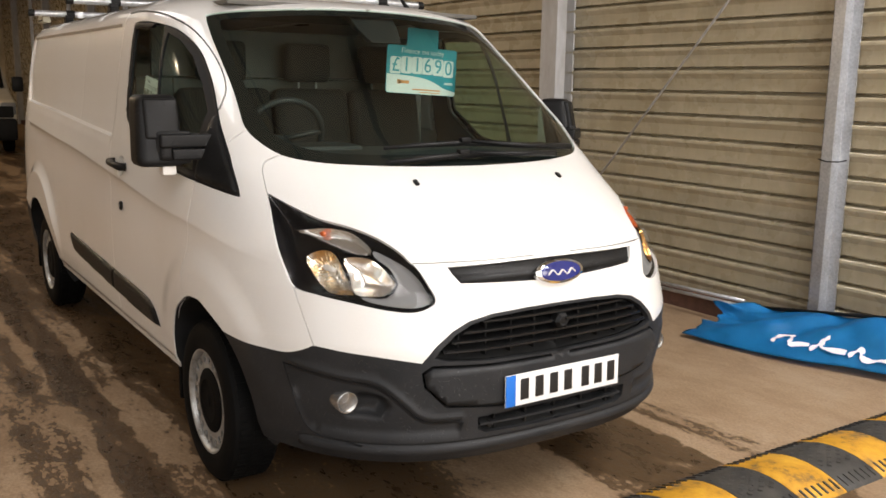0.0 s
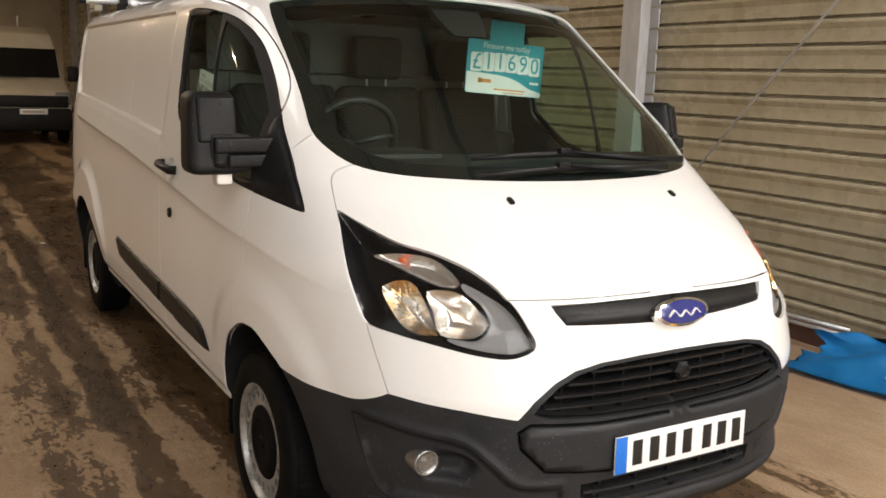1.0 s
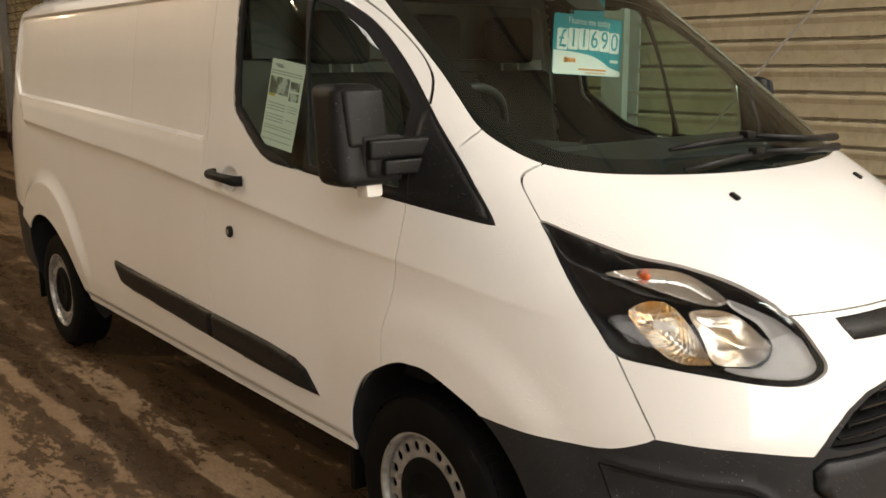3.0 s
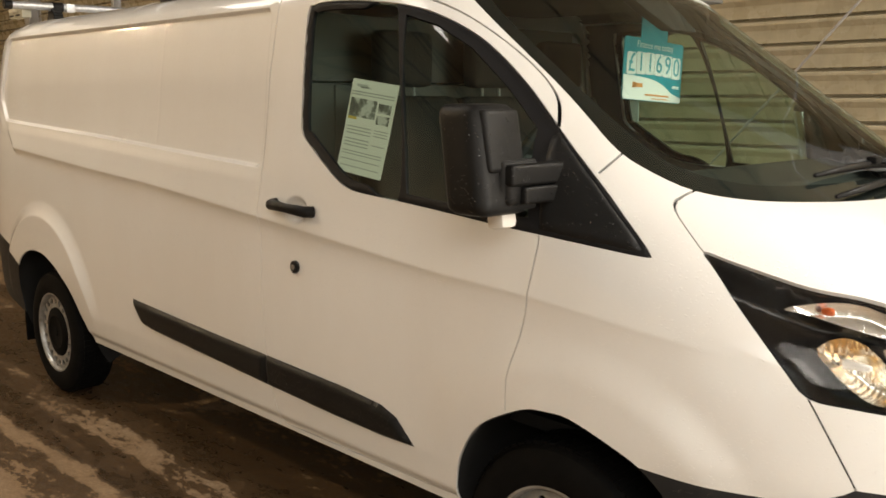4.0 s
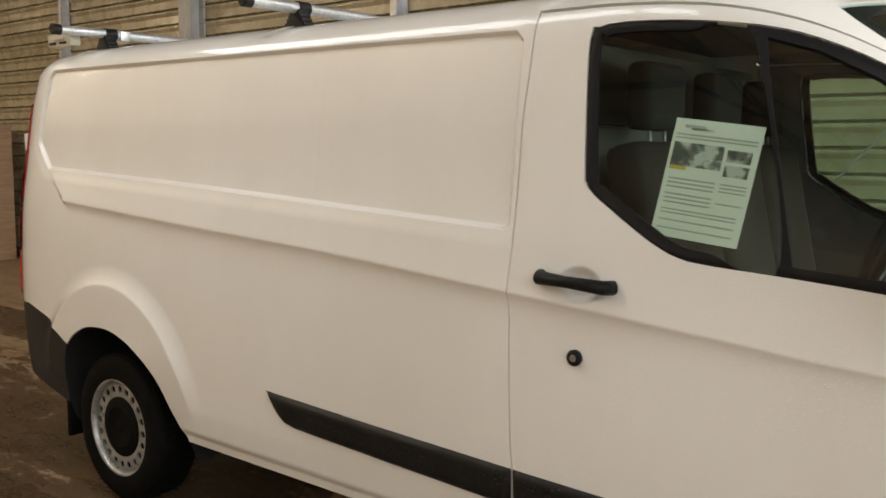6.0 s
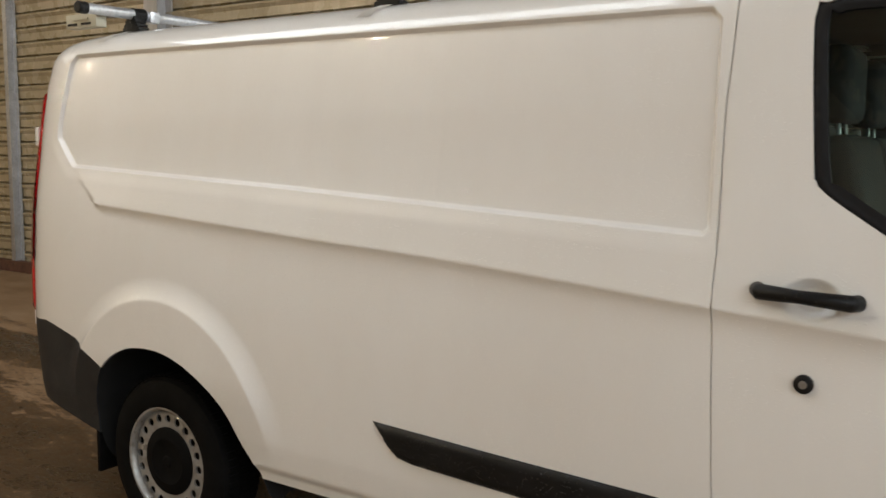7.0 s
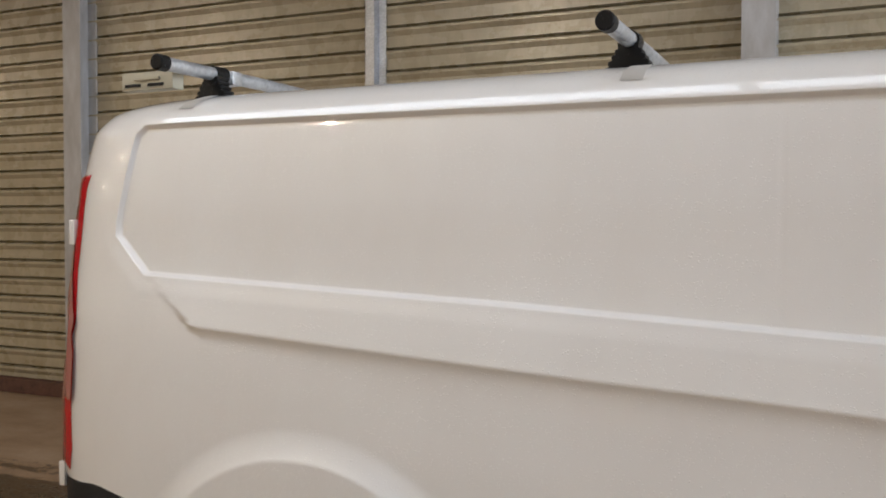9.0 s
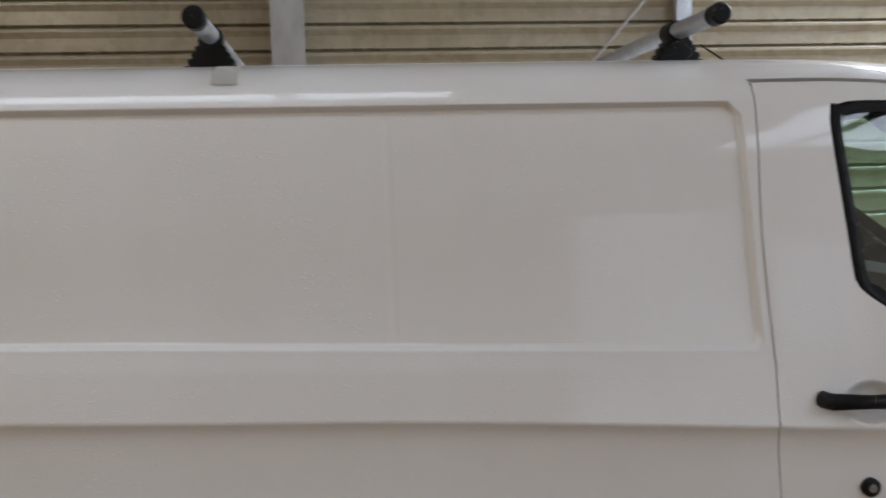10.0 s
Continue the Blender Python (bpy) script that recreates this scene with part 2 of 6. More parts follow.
CLAD = material("beige_cladding", (0.42, 0.37, 0.27), 0.5)
streak = ramp(CLAD, noise_of(CLAD, 2.0, 7.0, 0.65, (0.5, 1, 3.0)), [(0.25, (0.39, 0.33, 0.217)), (0.55, (0.465, 0.406, 0.282)), (0.8, (0.51, 0.455, 0.336))])
dirt = ramp(CLAD, noise_of(CLAD, 7.0, 7.0, 0.75, (1.6, 1, 0.5)), [(0.3, grey(0.82)), (0.6, grey(1))])
wire(CLAD, mix(CLAD, 0.9, streak, dirt, "MULTIPLY"), bsdf(CLAD).inputs["Base Color"])
wire(CLAD, ramp(CLAD, noise_of(CLAD, 5.0, 5.0), [(0.3, grey(0.20)), (0.7, grey(0.36))]), bsdf(CLAD).inputs["Roughness"])
bump(CLAD, noise_of(CLAD, 3.5, 3.0, 0.5, (1, 1, 0.6)), 0.35, 0.012)

COLUMN = material("grey_column_paint", (0.5, 0.5, 0.49), 0.5)
wire(COLUMN, ramp(COLUMN, noise_of(COLUMN, 4.0, 7.0, 0.7, (1, 1, 0.3)), [(0.3, (0.34, 0.325, 0.30)), (0.65, (0.56, 0.56, 0.56))]), bsdf(COLUMN).inputs["Base Color"])
RUST = material("rusty_steel", (0.10, 0.045, 0.03), 0.75)
wire(RUST, ramp(RUST, noise_of(RUST, 8.0, 7.0, 0.7), [(0.3, (0.055, 0.028, 0.02)), (0.7, (0.16, 0.075, 0.05))]), bsdf(RUST).inputs["Base Color"])
SHED = material("dull_sheeting", (0.34, 0.29, 0.21), 0.6)
wire(SHED, ramp(SHED, noise_of(SHED, 1.2, 6.0, 0.6), [(0.3, (0.46, 0.39, 0.28)), (0.7, (0.62, 0.55, 0.42))]), bsdf(SHED).inputs["Base Color"])
ROOFING = material("dark_roof_sheeting", (0.13, 0.11, 0.085), 0.7)
wire(ROOFING, ramp(ROOFING, noise_of(ROOFING, 0.8, 6.0, 0.65), [(0.3, (0.24, 0.20, 0.145)), (0.7, (0.42, 0.36, 0.27))]), bsdf(ROOFING).inputs["Base Color"])
SEAT = material("seat_cloth", (0.05, 0.043, 0.038), 0.9)
wire(SEAT, ramp(SEAT, noise_of(SEAT, 90.0, 4.0), [(0.3, (0.010, 0.0085, 0.0075)), (0.7, (0.026, 0.022, 0.019))]), bsdf(SEAT).inputs["Base Color"])
DASH = material("dashboard_plastic", (0.045, 0.045, 0.045), 0.6)
wire(DASH, ramp(DASH, noise_of(DASH, 4.0, 5.0, 0.6), [(0.3, (0.012, 0.012, 0.012)), (0.7, (0.022, 0.022, 0.021))]), bsdf(DASH).inputs["Base Color"])
FRIT_INK = material("black_glass_border", (0.010, 0.010, 0.010), 0.7, spec=0.1)
bump(DASH, noise_of(DASH, 300.0, 2.0), 0.2, 0.001)
TRIM = material("cab_trim_plastic", (0.06, 0.06, 0.06), 0.6)
wire(TRIM, ramp(TRIM, noise_of(TRIM, 4.0, 4.0), [(0.3, grey(0.05)), (0.7, grey(0.085))]), bsdf(TRIM).inputs["Base Color"])
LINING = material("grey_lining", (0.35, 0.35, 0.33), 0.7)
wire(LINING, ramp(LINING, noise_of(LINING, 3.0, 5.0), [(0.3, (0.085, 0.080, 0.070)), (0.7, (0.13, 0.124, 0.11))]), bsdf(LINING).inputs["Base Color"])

# ---------------------------------------------------------------- mesh tools
from mathutils import geometry


def link_mesh(name, bm, mat, parent=None, label="", smooth=False):
    me = bpy.data.meshes.new(name)
    bm.normal_update()
    own = None
    layer = bm.verts.layers.float_vector.get("facing")
    if layer is not None:
        own = [tuple(v[layer]) for v in bm.verts]
        bm.verts.layers.float_vector.remove(layer)
    bm.to_mesh(me)
    bm.free()
    me.materials.append(mat)
    if smooth:
        me.polygons.foreach_set("use_smooth", [True] * len(me.polygons))
        if smooth is not True:
            me.set_sharp_from_angle(angle=radians(smooth))
    if own is not None:
        me.normals_split_custom_set_from_vertices(own)
    ob = new(name, me)
    if parent is not None:
        ob.parent = parent
    return tagged(ob, label)


def part(name, bm, mat, parent, label="", smooth=40):
    return link_mesh(name, bm, mat, parent, label, smooth)


def thing(name, label, category, where=(0, 0, 0), turn=0, group="", kind=""):
    ob = new(name)
    ob.empty_display_size = 0.1
    ob.matrix_world = pose(*where, 0, 0, turn)
    return tagged(ob, label, category, group, kind)


def box(bm, size, at, bevel=0.0, turn=None, segments=2):
    made = bmesh.ops.create_cube(bm, size=1.0)["verts"]
    bmesh.ops.scale(bm, vec=size, verts=made)
    if bevel:
        edges = list({e for v in made for e in v.link_edges})
        made = list({v for f in bmesh.ops.bevel(bm, geom=edges, offset=bevel, segments=segments, affect="EDGES", profile=0.6)["faces"] for v in f.verts} | {v for v in made if v.is_valid})
    m = Matrix.Translation(at) @ (turn.to_4x4() if turn else Matrix())
    bmesh.ops.transform(bm, matrix=m, verts=made)
    return bm


def boxes(*specs):
    bm = bmesh.new()
    for s in specs:
        box(bm, *s)
    return bm


def rod(bm, points, radius, sides=10, caps=True, flat=1.0):
    """A round bar through points; flat squeezes it upright."""
    pts = [Vector(p) for p in points]
    rings = []
    side = None
    for k, p in enumerate(pts):
        d = (pts[min(k + 1, len(pts) - 1)] - pts[max(k - 1, 0)]).normalized()
        if side is None:
            side = d.cross(Vector((0, 0, 1)))
            if side.length < 1e-3:
                side = Vector((1, 0, 0))
        side = (side - d * side.dot(d)).normalized()
        up = side.cross(d)
        r = radius[k] if isinstance(radius, (list, tuple)) else radius
        rings.append([bm.verts.new(p + (side * math.cos(a) + up * math.sin(a) * flat) * r) for a in (2 * math.pi * j / sides for j in range(sides))])
    for a, b in zip(rings, rings[1:]):
        for j in range(sides):
            bm.faces.new((a[j], a[(j + 1) % sides], b[(j + 1) % sides], b[j]))
    if caps:
        bm.faces.new(rings[0][::-1])
        bm.faces.new(rings[-1])
    return bm


def lathe(profile, axis="Y", steps=64, at=(0, 0, 0)):
    """Turn (radius, along) pairs round an axis."""
    bm = bmesh.new()
    rings = []
    for r, h in profile:
        ring = []
        for j in range(steps):
            a = 2 * math.pi * j / steps
            c, s = r * math.cos(a), r * math.sin(a)
            p = {"Y": (c, h, s), "X": (h, c, s), "Z": (c, s, h)}[axis]
            ring.append(bm.verts.new(Vector(p) + Vector(at)))
        rings.append(ring)
    for a, b in zip(rings, rings[1:]):
        for j in range(steps):
            bm.faces.new((a[j], a[(j + 1) % steps], b[(j + 1) % steps], b[j]))
    bmesh.ops.remove_doubles(bm, verts=bm.verts, dist=1e-5)
    bmesh.ops.recalc_face_normals(bm, faces=bm.faces)
    return bm


def extrude_outline(pts, depth, plane="XZ", at=0.0, bevel=0.0):
    """A flat outline given thickness."""
    bm = bmesh.new()
    put = {"XZ": lambda a, b: (a, at, b), "YZ": lambda a, b: (at, a, b), "XY": lambda a, b: (a, b, at)}[plane]
    way = {"XZ": (0, depth, 0), "YZ": (depth, 0, 0), "XY": (0, 0, depth)}[plane]
    f = bm.faces.new([bm.verts.new(put(a, b)) for a, b in pts])
    ext = bmesh.ops.extrude_face_region(bm, geom=[f])["geom"]
    bmesh.ops.translate(bm, vec=way, verts=[g for g in ext if isinstance(g, bmesh.types.BMVert)])
    bmesh.ops.recalc_face_normals(bm, faces=bm.faces)
    if bevel:
        bmesh.ops.bevel(bm, geom=list(bm.edges), offset=bevel, segments=2, affect="EDGES", profile=0.6)
    return bm


def curve_through(pts, closed=False, step=0.02):
    """A smooth line through control points, evenly cut."""
    p = np.array(pts, float)
    n = len(p)
    out = []
    for k in range(n if closed else n - 1):
        if closed:
            a, b, c, d = p[(k - 1) % n], p[k], p[(k + 1) % n], p[(k + 2) % n]
        else:
            b, c = p[k], p[k + 1]
            a = p[k - 1] if k else 2 * b - c
            d = p[k + 2] if k + 2 < n else 2 * c - b
        m = max(2, int(np.linalg.norm(c - b) / step))
        for t in np.arange(m) / m:
            out.append(0.5 * (2 * b + (c - a) * t + (2 * a - 5 * b + 4 * c - d) * t * t + (3 * b - a - 3 * c + d) * t ** 3))
    if not closed:
        out.append(p[-1])
    return np.array(out)


def straight(pts, closed=False, step=0.02):
    p = [np.array(q, float) for q in pts]
    if closed:
        p = p + [p[0]]
    out = []
    for a, b in zip(p, p[1:]):
        m = max(1, int(np.linalg.norm(b - a) / step))
        out += [a + (b - a) * t / m for t in range(m)]
    if not closed:
        out.append(p[-1])
    return np.array(out)


def inside(q, poly):
    x, y = q[:, 0], q[:, 1]
    hit = np.zeros(len(q), bool)
    px, py = poly[:, 0], poly[:, 1]
    for k in range(len(poly)):
        x0, y0, x1, y1 = px[k - 1], py[k - 1], px[k], py[k]
        if y0 == y1:
            continue
        hit ^= ((y0 > y) != (y1 > y)) & (x < (x1 - x0) * (y - y0) / (y1 - y0) + x0)
    return hit


def away(q, line, closed=False):
    """Distance from points to a line of short pieces."""
    a = line if closed else line[:-1]
    b = np.roll(line, -1, 0) if closed else line[1:]
    best = np.full(len(q), 9.0)
    for s, e in zip(a, b):
        d = e - s
        t = np.clip(((q - s) @ d) / max(d @ d, 1e-12), 0, 1)
        best = np.minimum(best, np.linalg.norm(q - s - t[:, None] * d, axis=1))
    return best


def smoothstep(a, b, x):
    t = np.clip((x - a) / (b - a), 0, 1)
    return t * t * (3 - 2 * t)


# ---------------------------------------------------------------- the van's skin
# height, nose on the centre line, where the side begins, half width, roundness
LEVELS = [
    (0.24, 0.900, -0.35, 0.900, 3.00), (0.30, 0.965, -0.35, 0.938, 3.00), (0.36, 0.990, -0.35, 0.957, 3.00),
    (0.50, 1.000, -0.35, 0.974, 3.05), (0.70, 0.998, -0.35, 0.980, 3.10), (0.80, 0.987, -0.35, 0.981, 2.95),
    (0.88, 0.972, -0.35, 0.981, 2.85), (0.94, 0.955, -0.35, 0.980, 2.72), (0.985, 0.938, -0.35, 0.979, 2.62)]
LEVELS += [
    (1.03, 0.885, -0.35, 0.977, 2.52), (1.095, 0.785, -0.35, 0.974, 2.42), (1.155, 0.685, -0.35, 0.970, 2.36),
    (1.21, 0.585, -0.38, 0.965, 2.40), (1.25, 0.495, -0.40, 0.961, 2.50), (1.28, 0.425, -0.44, 0.957, 2.62)]
LEVELS += [
    (1.40, 0.245, -0.60, 0.936, 3.00), (1.60, -0.015, -0.80, 0.907, 2.80), (1.75, -0.210, -0.93, 0.882, 2.58),
    (1.83, -0.310, -1.00, 0.866, 2.45), (1.87, -0.365, -1.05, 0.846, 2.42), (1.90, -0.430, -1.10, 0.815, 2.40),
    (1.925, -0.53, -1.15, 0.765, 2.38), (1.945, -0.68, -1.25, 0.690, 2.36), (1.958, -0.90, -1.40, 0.580, 2.36)]
REAR = [(0.24, -4.30), (0.7, -4.355), (1.2, -4.355), (1.7, -4.345), (1.84, -4.315), (1.90, -4.26), (1.935, -4.17), (1.958, -4.02)]
BOTTOM, TOP = 0.30, 1.958
TURN, TAIL, XR, NR = 2.2, 2.4, -3.1, 6.0


def steady_table(rows):
    """The table at every millimetre, with its corners rounded off."""
    z = np.arange(rows[0][0], rows[-1][0], 0.001)
    t = np.array(rows)
    out = [z]
    kernel = np.exp(-0.5 * (np.arange(-24, 25) / 8.0) ** 2)
    kernel /= kernel.sum()
    for k in range(1, t.shape[1]):
        v = np.interp(z, t[:, 0], t[:, k])
        pad = np.concatenate([2 * v[0] - v[24:0:-1], v, 2 * v[-1] - v[-2:-26:-1]])
        out.append(np.convolve(pad, kernel, "valid"))
    return out


TABLE, TAILS = steady_table(LEVELS), steady_table(REAR)


def level(z):
    return [np.interp(z, TABLE[0], c) for c in TABLE[1:]] + [np.interp(z, TAILS[0], TAILS[1])]


def on_side(x, z):
    """Sheet coordinates of the skin's point at x, z."""
    x, z = np.asarray(x, float), np.asarray(z, float)
    xf, xc, w, n, xe = level(z)
    fx = np.clip((x - xc) / (xf - xc), 1e-9, 1)
    front = TURN * (2 / np.pi) * np.arctan2((1 - fx ** n) ** (1 / n), fx)
    rx = np.clip((XR - x) / (XR - xe), 1e-9, 1)
    rear = TURN + xc - XR + TAIL * (2 / np.pi) * np.arctan2(rx, (1 - rx ** NR) ** (1 / NR))
    u = np.where(x > xc, front, np.where(x > XR, TURN + xc - x, rear))
    return np.stack([u, z], -1)


def on_front(y, z):
    y, z = np.abs(np.asarray(y, float)), np.asarray(z, float)
    xf, xc, w, n, xe = level(z)
    fy = np.clip(y / w, 0, 1)
    return np.stack([TURN * (2 / np.pi) * np.arctan2(fy, (1 - fy ** n) ** (1 / n)), z], -1)


def both(x, y, z):
    """Sheet coordinates of a point given in full, round the front corner."""
    xf, xc, w, n, xe = level(z)
    fx, fy = np.clip((x - xc) / (xf - xc), 1e-9, None), abs(y) / w
    return np.array([TURN * (2 / np.pi) * np.arctan2(fy, fx), z])


def far_end(z):
    return TURN + level(z)[1] - XR + TAIL


def skin(q):
    """The plain skin's points (driver's side) for sheet coordinates."""
    u, z = q[:, 0], q[:, 1]
    xf, xc, w, n, xe = level(z)
    a = np.clip(u / TURN, 0, 1) * np.pi / 2
    b = np.clip((u - TURN - (xc - XR)) / TAIL, 0, 1) * np.pi / 2
    ca, sa, cb, sb = np.abs(np.cos(a)), np.sin(a), np.abs(np.cos(b)), np.sin(b)
    ka = (ca ** n + sa ** n) ** (-1 / n)
    kb = (cb ** NR + sb ** NR) ** (-1 / NR)
    x = np.where(u < TURN, xc + (xf - xc) * ka * ca, np.where(b > 0, XR - (XR - xe) * kb * sb, xc - (u - TURN)))
    y = np.where(u < TURN, w * ka * sa, w * kb * cb)
    return np.stack([x, -y, z], -1)


def normals(q):
    e = 0.002
    du = skin(q + [e, 0]) - skin(q - [e, 0])
    dz = skin(q + [0, e]) - skin(q - [0, e])
    n = np.cross(dz, du)
    n /= np.maximum(np.linalg.norm(n, axis=1), 1e-9)[:, None]
    return n


# outlines on the driver's side, in x and z
RECESS = [(-3.918, 1.842), (-1.36, 1.828), (-1.335, 1.80), (-1.318, 1.30), (-1.335, 1.283), (-2.05, 1.318), (-2.71, 1.352), (-3.855, 1.400), (-3.988, 1.512), (-3.988, 1.56), (-3.946, 1.815)]
CREASE = [(0.52, 0.945), (0.305, 0.972), (0.12, 1.0), (-0.10, 1.026), (-0.45, 1.046), (-0.89, 1.083), (-1.28, 1.114), (-2.03, 1.170), (-2.69, 1.205), (-3.68, 1.264)]
WINDOW = [(-1.125, 1.785), (-1.10, 1.818), (-1.03, 1.826), (-0.857, 1.817), (-0.68, 1.793), (-0.554, 1.755), (-0.409, 1.683), (-0.255, 1.574), (-0.108, 1.449), (0.055, 1.302),
          (0.164, 1.198), (0.205, 1.155), (0.195, 1.148), (0.079, 1.163), (-0.072, 1.181), (-0.354, 1.207), (-0.54, 1.222), (-0.758, 1.236), (-0.82, 1.246), (-0.87, 1.265), (-0.935, 1.302), (-1.066, 1.388), (-1.092, 1.42), (-1.10, 1.46)]
PANE_MAIN = [(-1.095, 1.77), (-1.075, 1.793), (-1.02, 1.80), (-0.86, 1.793), (-0.703, 1.772), (-0.583, 1.252), (-0.75, 1.264), (-0.83, 1.28), (-0.91, 1.325), (-1.04, 1.41), (-1.066, 1.45)]
PANE_QUARTER = [(-0.672, 1.766), (-0.56, 1.732), (-0.43, 1.664), (-0.28, 1.553), (-0.155, 1.445), (-0.11, 1.22), (-0.35, 1.234), (-0.555, 1.248)]
DOOR = [(-1.297, 1.872), (-1.300, 1.70), (-1.305, 1.556), (-1.298, 1.257), (-1.298, 1.106), (-1.287, 0.84), (-1.273, 0.605), (-1.236, 0.431), (-1.215, 0.385)]
DOOR_TOE = [(-1.205, 0.38), (-0.80, 0.385), (-0.45, 0.39), (-0.352, 0.40)]
DOOR_NOSE = [(-0.135, 0.716), (-0.132, 0.806), (-0.109, 0.897), (-0.089, 0.987), (-0.080, 1.057), (-0.070, 1.160), (-0.075, 1.181)]
DOOR_ROOF = [(-0.108, 1.449), (-0.122, 1.48), (-0.158, 1.53), (-0.247, 1.604), (-0.393, 1.699), (-0.537, 1.775), (-0.681, 1.826), (-0.85, 1.858), (-1.08, 1.875), (-1.297, 1.876)]
ARCH_FRONT = [(-0.335, 0.20), (-0.345, 0.36), (-0.338, 0.46), (-0.305, 0.555), (-0.228, 0.652), (-0.085, 0.730), (0.0, 0.745), (0.07, 0.742), (0.183, 0.703), (0.255, 0.667), (0.32, 0.60), (0.375, 0.50), (0.40, 0.38), (0.40, 0.20)]
ARCH_REAR = [(-2.795, 0.20), (-2.805, 0.36), (-2.868, 0.47), (-2.95, 0.60), (-3.08, 0.695), (-3.23, 0.748), (-3.373, 0.752), (-3.489, 0.722), (-3.60, 0.645), (-3.66, 0.52), (-3.68, 0.38), (-3.675, 0.20)]
MOULDING = [(-2.305, 0.664), (-1.85, 0.645), (-1.272, 0.625), (-0.84, 0.612), (-0.655, 0.598), (-0.585, 0.575), (-0.507, 0.503), (-0.65, 0.498), (-0.89, 0.502), (-1.269, 0.516), (-1.80, 0.539), (-2.16, 0.556), (-2.215, 0.566), (-2.252, 0.597)]
LAMP = [(0.304, -0.804, 1.167), (0.346, -0.814, 1.124), (0.396, -0.827, 1.073), (0.459, -0.839, 1.012), (0.531, -0.841, 0.937), (0.584, -0.832, 0.884), (0.667, -0.786, 0.868), (0.769, -0.707, 0.851),
        (0.846, -0.623, 0.833), (0.889, -0.556, 0.826), (0.908, -0.515, 0.833), (0.917, -0.480, 0.851), (0.913, -0.476, 0.875), (0.897, -0.487, 0.903), (0.865, -0.506, 0.951), (0.84, -0.522, 0.978),
        (0.786, -0.544, 1.014), (0.713, -0.578, 1.048), (0.644, -0.621, 1.072), (0.599, -0.652, 1.084), (0.523, -0.71, 1.100), (0.426, -0.757, 1.130), (0.361, -0.78, 1.15)]
SCREEN = [(0.0, 1.254), (-0.25, 1.257), (-0.47, 1.264), (-0.62, 1.274), (-0.71, 1.295), (-0.757, 1.335), (-0.782, 1.39), (-0.770, 1.47), (-0.757, 1.55), (-0.738, 1.737), (-0.722, 1.825), (-0.700, 1.846), (-0.60, 1.862), (-0.43, 1.876), (-0.2, 1.889), (0.0, 1.893)]
BUMPER_TOP = [(0.250, 0.669), (0.40, 0.660), (0.571, 0.660), (0.652, 0.683), (0.687, 0.703)]
BUMPER_FRONT = [(-0.756, 0.695), (-0.663, 0.684), (-0.533, 0.661), (-0.492, 0.712), (-0.433, 0.760), (-0.372, 0.791), (-0.288, 0.808), (-0.15, 0.815), (0.0, 0.817)]
GRILLE = [(0.0, 0.806), (-0.15, 0.804), (-0.28, 0.797), (-0.36, 0.78), (-0.42, 0.75), (-0.475, 0.703), (-0.495, 0.675), (-0.45, 0.662), (-0.315, 0.652), (0.0, 0.645)]
INTAKE = [(0.0, 0.462), (-0.20, 0.462), (-0.34, 0.455), (-0.335, 0.41), (-0.31, 0.395), (-0.15, 0.39), (0.0, 0.39)]
STRIP = [(0.0, 0.974), (-0.2, 0.972), (-0.418, 0.966), (-0.407, 0.943), (-0.385, 0.913), (-0.25, 0.908), (-0.11, 0.902), (0.0, 0.898)]
PLATE_PANEL = [(0.0, 0.634), (-0.30, 0.636), (-0.50, 0.646), (-0.53, 0.625), (-0.522, 0.578), (-0.453, 0.507), (-0.267, 0.488), (0.0, 0.482)]
FOG_PANEL = [(0.57, 0.622), (0.598, 0.537), (0.642, 0.40), (0.739, 0.372), (0.80, 0.362)]
FOG_RIM = [(-0.868, 0.622), (-0.752, 0.598), (-0.66, 0.582), (-0.592, 0.522), (-0.522, 0.461), (-0.40, 0.452)]
REAR_BUMPER = [(-3.60, 0.647), (-3.70, 0.698), (-3.81, 0.735), (-4.0, 0.772), (-4.10, 0.768), (-4.26, 0.762), (-4.32, 0.76)]


def side_line(pts, closed=False, curved=True, step=0.02):
    c = (curve_through if curved else straight)(pts, closed, step)
    return on_side(c[:, 0], c[:, 1])


def front_line(pts, curved=True, step=0.02, closed=False):
    c = (curve_through if curved else straight)(pts, closed, step)
    return on_front(c[:, 0], c[:, 1])


def corner_line(pts, closed=True):
    c = curve_through(pts, closed, 0.02)
    return np.array([both(*p) for p in c])


lamp_edge = corner_line(LAMP)
window_edge = side_line(WINDOW, True, curved=True, step=0.025)
recess_edge = side_line(straight(RECESS, True, 0.03), True, curved=False)
recess_xz = straight(RECESS, True, 0.03)
crease_xz = curve_through(CREASE, False, 0.03)
crease_line = on_side(crease_xz[:, 0], crease_xz[:, 1])
arch_f, arch_r = side_line(ARCH_FRONT), side_line(ARCH_REAR)
screen_edge = front_line(SCREEN)
door_line = np.concatenate([side_line(DOOR), side_line(DOOR_TOE)])
door_nose, door_roof = side_line(DOOR_NOSE), side_line(DOOR_ROOF)
bumper_line = np.concatenate([side_line(BUMPER_TOP), front_line(BUMPER_FRONT, curved=False)])
grille_edge, intake_edge = front_line(GRILLE, curved=False), front_line(INTAKE, curved=False)
strip_edge, panel_edge = front_line(STRIP, curved=False), front_line(PLATE_PANEL, curved=False)
rear_bumper_line = side_line(REAR_BUMPER)
hood_lip = np.concatenate([front_line([(0.0, 0.986), (-0.19, 0.985), (-0.40, 0.981), (-0.523, 0.979)])])
